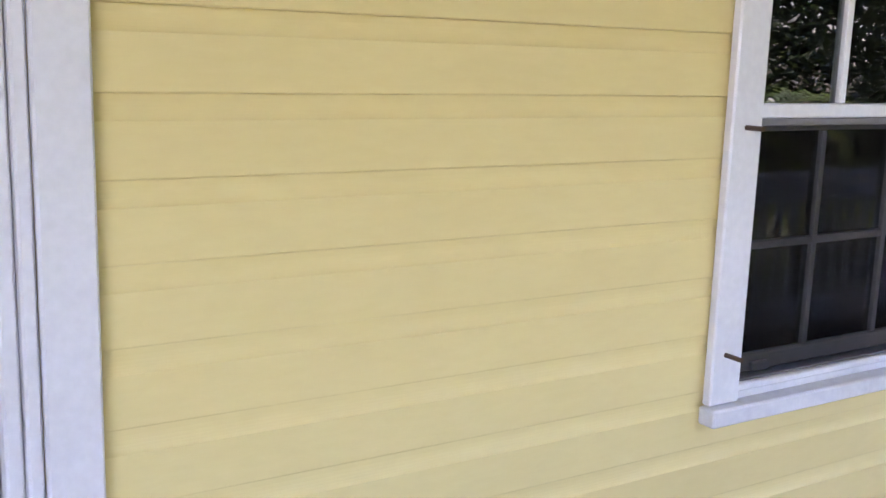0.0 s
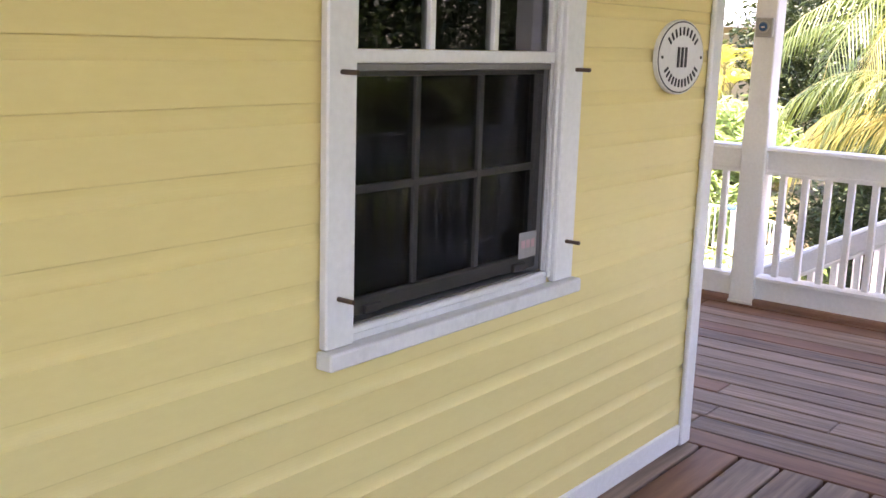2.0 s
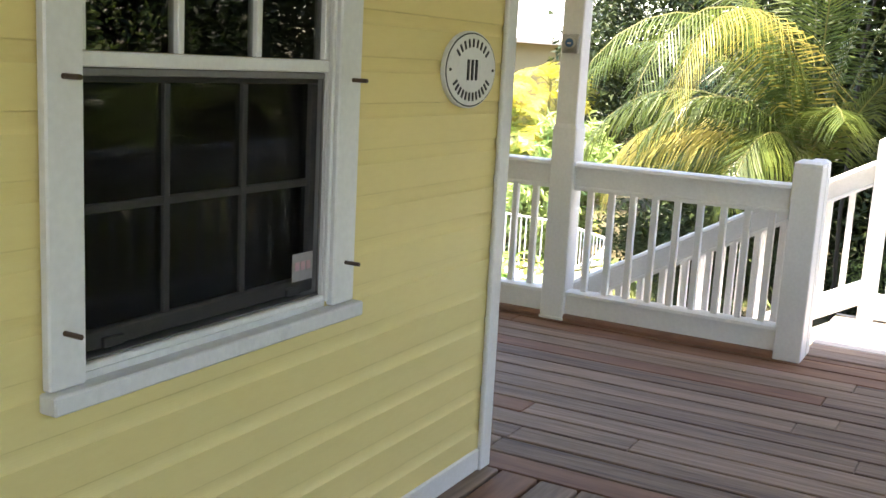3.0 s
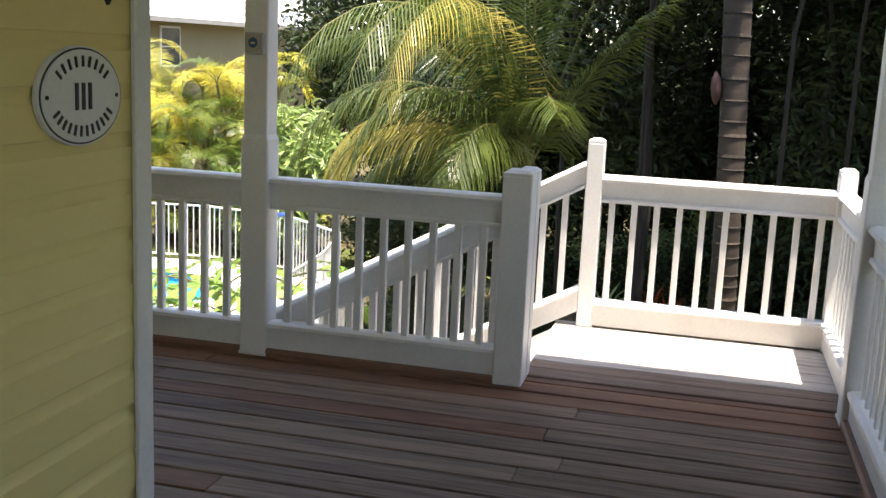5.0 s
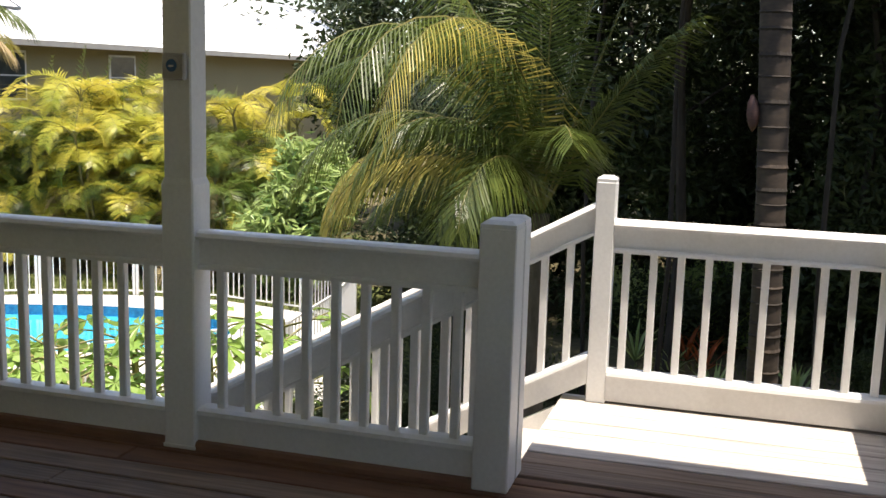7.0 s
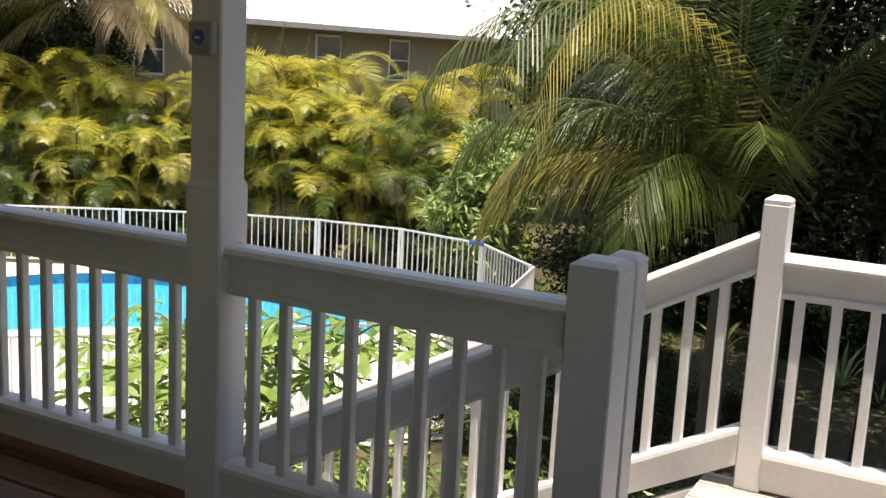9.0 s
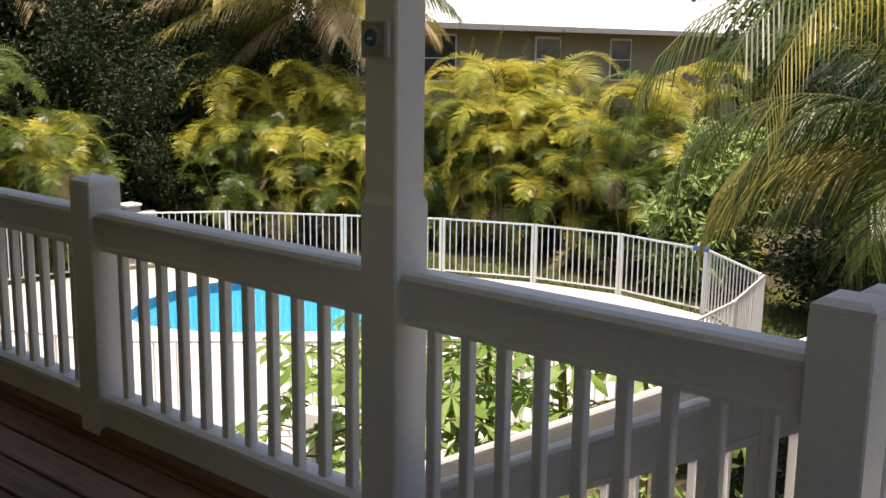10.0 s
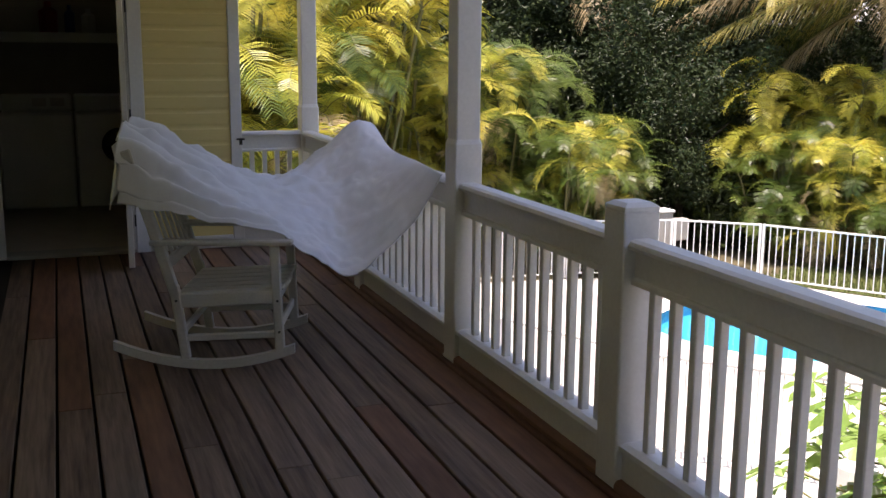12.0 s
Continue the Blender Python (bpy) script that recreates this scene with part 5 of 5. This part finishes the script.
# pale-leaved shrubs added to give the dark wood its glints of light
for x, y, s in ((21.4, 0.3, 0.9), (22.0, -0.9, 1.1), (21.6, 1.6, 0.8), (22.4, -2.6, 1.2), (20.9, -4.4, 1.0)):
    tree("shrub", SHRUBS[gr.randrange(2)], LEAF_MANGO, x, y, s, "light green shrub added as bright glints among the dark trunks", "shrub", "light shrubs in the wood")

# red bromeliad and low plants under the wood
BLADE = to_mesh("blade", [(0, -0.02, 0), (0, 0.02, 0), (0.6, 0.035, 0.015), (0.6, -0.035, 0.015), (1.0, 0, -0.16)], [(0, 1, 2, 3), (3, 2, 4)])


def rosette(x, y, size, mat, label, n=16):
    r = random.Random(int(100 * x + y))
    ob = thing("bromeliad", (x, y, GROUND), label, "plant", "low plants")
    for k in range(n):
        part("leaf", BLADE, mat, ob, turn=pose(0, 0, 0, 0, -r.uniform(28, 75), 137.5 * k) @ Matrix.Diagonal((size, size, size, 1)))


for x, y in ((18.0, 0.9), (18.6, 1.5), (16.4, 0.2), (17.2, -0.9), (19.4, 3.4)):
    rosette(x, y, gr.uniform(0.5, 0.8), LEAF_MANGO, "spiky green bromeliad on the mulch")
for x, y in ((18.4, 0.4), (19.0, 0.7)):
    rosette(x, y, 0.7, RED_LEAF, "red bromeliad on the mulch")

# ---- papaya plants between porch and pool ----
def papaya_leaf():
    V, F = [(0, 0, 0)], []
    for k in range(7):
        a = radians(-135 + 45 * k)
        long = 0.34 if 1 < k < 5 else 0.26
        for da, d, z in ((-0.30, 0.10, 0.012), (-0.20, 0.20, 0.0), (-0.22, 0.26, -0.015), (0, long, -0.05), (0.22, 0.26, -0.015), (0.20, 0.20, 0.0), (0.30, 0.10, 0.012)):
            V.append((d * long / 0.34 * math.cos(a + da), d * long / 0.34 * math.sin(a + da), z))
        o = 1 + 7 * k
        F += [(0, o, o + 1), (0, o + 1, o + 5), (0, o + 5, o + 6), (o + 1, o + 2, o + 3), (o + 1, o + 3, o + 5), (o + 3, o + 4, o + 5)]
    return to_mesh("papaya_leaf", V, F)


PAPAYA = papaya_leaf()


def papaya(x, y, height, n, seed):
    r = random.Random(seed)
    ob = thing("papaya_plant", (x, y, GROUND), "papaya plant with large lobed green leaves beside the stairs", "plant", "papaya plants")
    V, F = [], []
    tube([(0, 0, -0.05), (0.05, 0.02, 0.5 * height), (0.02, 0.05, height)], [0.06, 0.045, 0.03], 8, V, F)
    for k in range(n):
        a = 2.4 * k + r.uniform(-0.3, 0.3)
        z = height * (0.45 + 0.55 * k / n)
        d = r.uniform(0.45, 0.85)
        p = Vector((d * math.cos(a), d * math.sin(a), z + r.uniform(-0.05, 0.3)))
        tube([(0.02, 0.03, z), p * 0.55 + Vector((0, 0, 0.45 * z + 0.05)), p], [0.012, 0.010, 0.007], 4, V, F)
        part("leaf", PAPAYA, LEAF_PAPAYA, ob, p, turn=pose(0, 0, 0, r.uniform(-25, 25), r.uniform(5, 40), math.degrees(a)) @ Matrix.Diagonal((r.uniform(0.8, 1.25),) * 3 + (1,)))
    part("stem", to_mesh("stem", V, F), STALK, ob)


for k, (x, y, h, n) in enumerate(((10.3, 6.3, 1.9, 22), (9.9, 5.7, 1.7, 20), (11.0, 5.8, 1.8, 22), (11.3, 6.9, 1.5, 18), (10.5, 7.1, 1.6, 18), (9.4, 6.4, 1.2, 16), (10.9, 4.9, 2.0, 18), (10.9, 4.1, 2.1, 16))):
    papaya(x, y, h, n, 300 + k)

# ---- the neighbour's house ----
house = thing("neighbour_house", (38.45, 18.4, GROUND), "olive stucco house with a bright white metal roof beyond the hedge", "house", turn=79)
block("wall", house, STUCCO, 0, 9, -15, 14.6, 0, 5.15, 0)
EZ = 5.25
v = [(-0.7, -15.7, EZ), (-0.7, 15.3, EZ), (9.7, 15.3, EZ), (9.7, -15.7, EZ), (4.5, -10.5, EZ + 2.5), (4.5, 10.1, EZ + 2.5)]
part("roof", to_mesh("hip_roof", v, [(0, 4, 5, 1), (1, 5, 2), (2, 5, 4, 3), (3, 4, 0), (0, 1, 2, 3)]), METAL_ROOF, house)
block("fascia", house, GREY_BOX, -0.72, -0.66, -15.7, 15.3, EZ - 0.17, EZ - 0.01, 0)
for k in range(37):
    y = -14.6 + 0.8 * k
    run = min(1.0, (y + 15.7) / 5.2, (15.3 - y) / 5.2)
    if run > 0.1:
        part("roof_seam", extrude([(-0.015, 0), (-0.015, 0.04), (0.015, 0.04), (0.015, 0)], 5.2 * run, 2.5 / 5.2), METAL_ROOF, house, (-0.7, y, EZ + 0.004))
for y0, w in ((2.85, 0.95), (6.3, 1.03), (10.72, 1.2), (13.3, 0.9)):
    wd = block("window", house, FENCE_WHITE, -0.05, 0.0, y0 - 0.07, y0 + w + 0.07, 3.5, 4.95, 0.01)
    for z0, z1 in ((-0.65, -0.02), (0.02, 0.65)):
        block("pane", wd, FAR_GLASS, -0.035, -0.02, -w / 2, w / 2, z0, z1, 0)
for y, x, wide, deep in ((10.3, 1.85, 1.1, 1.5), (6.6, 3.2, 2.9, 1.1)):
    m = pose(x, y, EZ + (x + 0.7) * 2.5 / 5.2 + 0.06, 0, -25.7, 0)
    panel = part("roof_panel", box_mesh(deep, wide, 0.05, 0.01), METAL_ROOF, house, m.translation, turn=m.to_3x3().to_4x4(), label="flat panel with a dark frame on the roof")
    for a, b, la, lb in ((0, wide / 2, deep, 0.06), (0, -wide / 2, deep, 0.06), (-deep / 2, 0, 0.06, wide), (deep / 2, 0, 0.06, wide)):
        part("frame_bar", box_mesh(la, lb, 0.07, 0.004), FAR_GLASS, panel, (a, b, 0.012))

# ---- lawn strip behind the fence ----
r = random.Random(3)
V, F = [], []
for _ in range(9000):
    y = r.uniform(5.7, 17.6)
    x0 = 18.75 + 0.31 * (y - 5.6) if y < 9.7 else (20.0 - 0.27 * (y - 9.7) if y < 13.2 else 19.05 - 0.64 * (y - 13.2))
    x = x0 + r.uniform(0.05, 2.2)
    a = r.uniform(0, 6.28)
    h = r.uniform(0.05, 0.13)
    o = len(V)
    V += [(x - 0.012 * math.cos(a), y - 0.012 * math.sin(a), GROUND), (x + 0.012 * math.cos(a), y + 0.012 * math.sin(a), GROUND),
          (x + r.uniform(-0.05, 0.05), y + r.uniform(-0.05, 0.05), GROUND + h)]
    F.append((o, o + 1, o + 2))
for _ in range(5000):
    x, y = r.uniform(15.5, 22), r.uniform(-2.5, 6.2)
    if r.random() > noise.noise((x * 0.7, y * 0.7, 0)) + 0.55:
        continue
    a, h, o = r.uniform(0, 6.28), r.uniform(0.05, 0.14), len(V)
    V += [(x - 0.012 * math.cos(a), y - 0.012 * math.sin(a), GROUND), (x + 0.012 * math.cos(a), y + 0.012 * math.sin(a), GROUND),
          (x + r.uniform(-0.05, 0.05), y + r.uniform(-0.05, 0.05), GROUND + h)]
    F.append((o, o + 1, o + 2))
grass = new("grass", dressed(to_mesh("grass", V, F), GRASS))
tagged(grass, "thin green lawn behind the pool fence", "grass", kind="stuff")
LZ = GROUND + 0.012
lawn = new("lawn", dressed(to_mesh("lawn", [(18.7, 5.6, LZ), (22.5, 5.6, LZ), (22.5, 9.7, LZ), (19.98, 9.7, LZ), (21.5, 13.0, LZ), (19.05, 13.2, LZ), (19.0, 18.5, LZ),
                                            (16.7, 16.9, LZ), (15.0, 4.7, LZ), (22.5, 3.6, LZ)],
                                   [(0, 1, 2, 3), (3, 2, 4, 5), (5, 4, 6, 7), (8, 9, 1, 0)]), GRASS))
tagged(lawn, "green lawn strip", kind="structure")
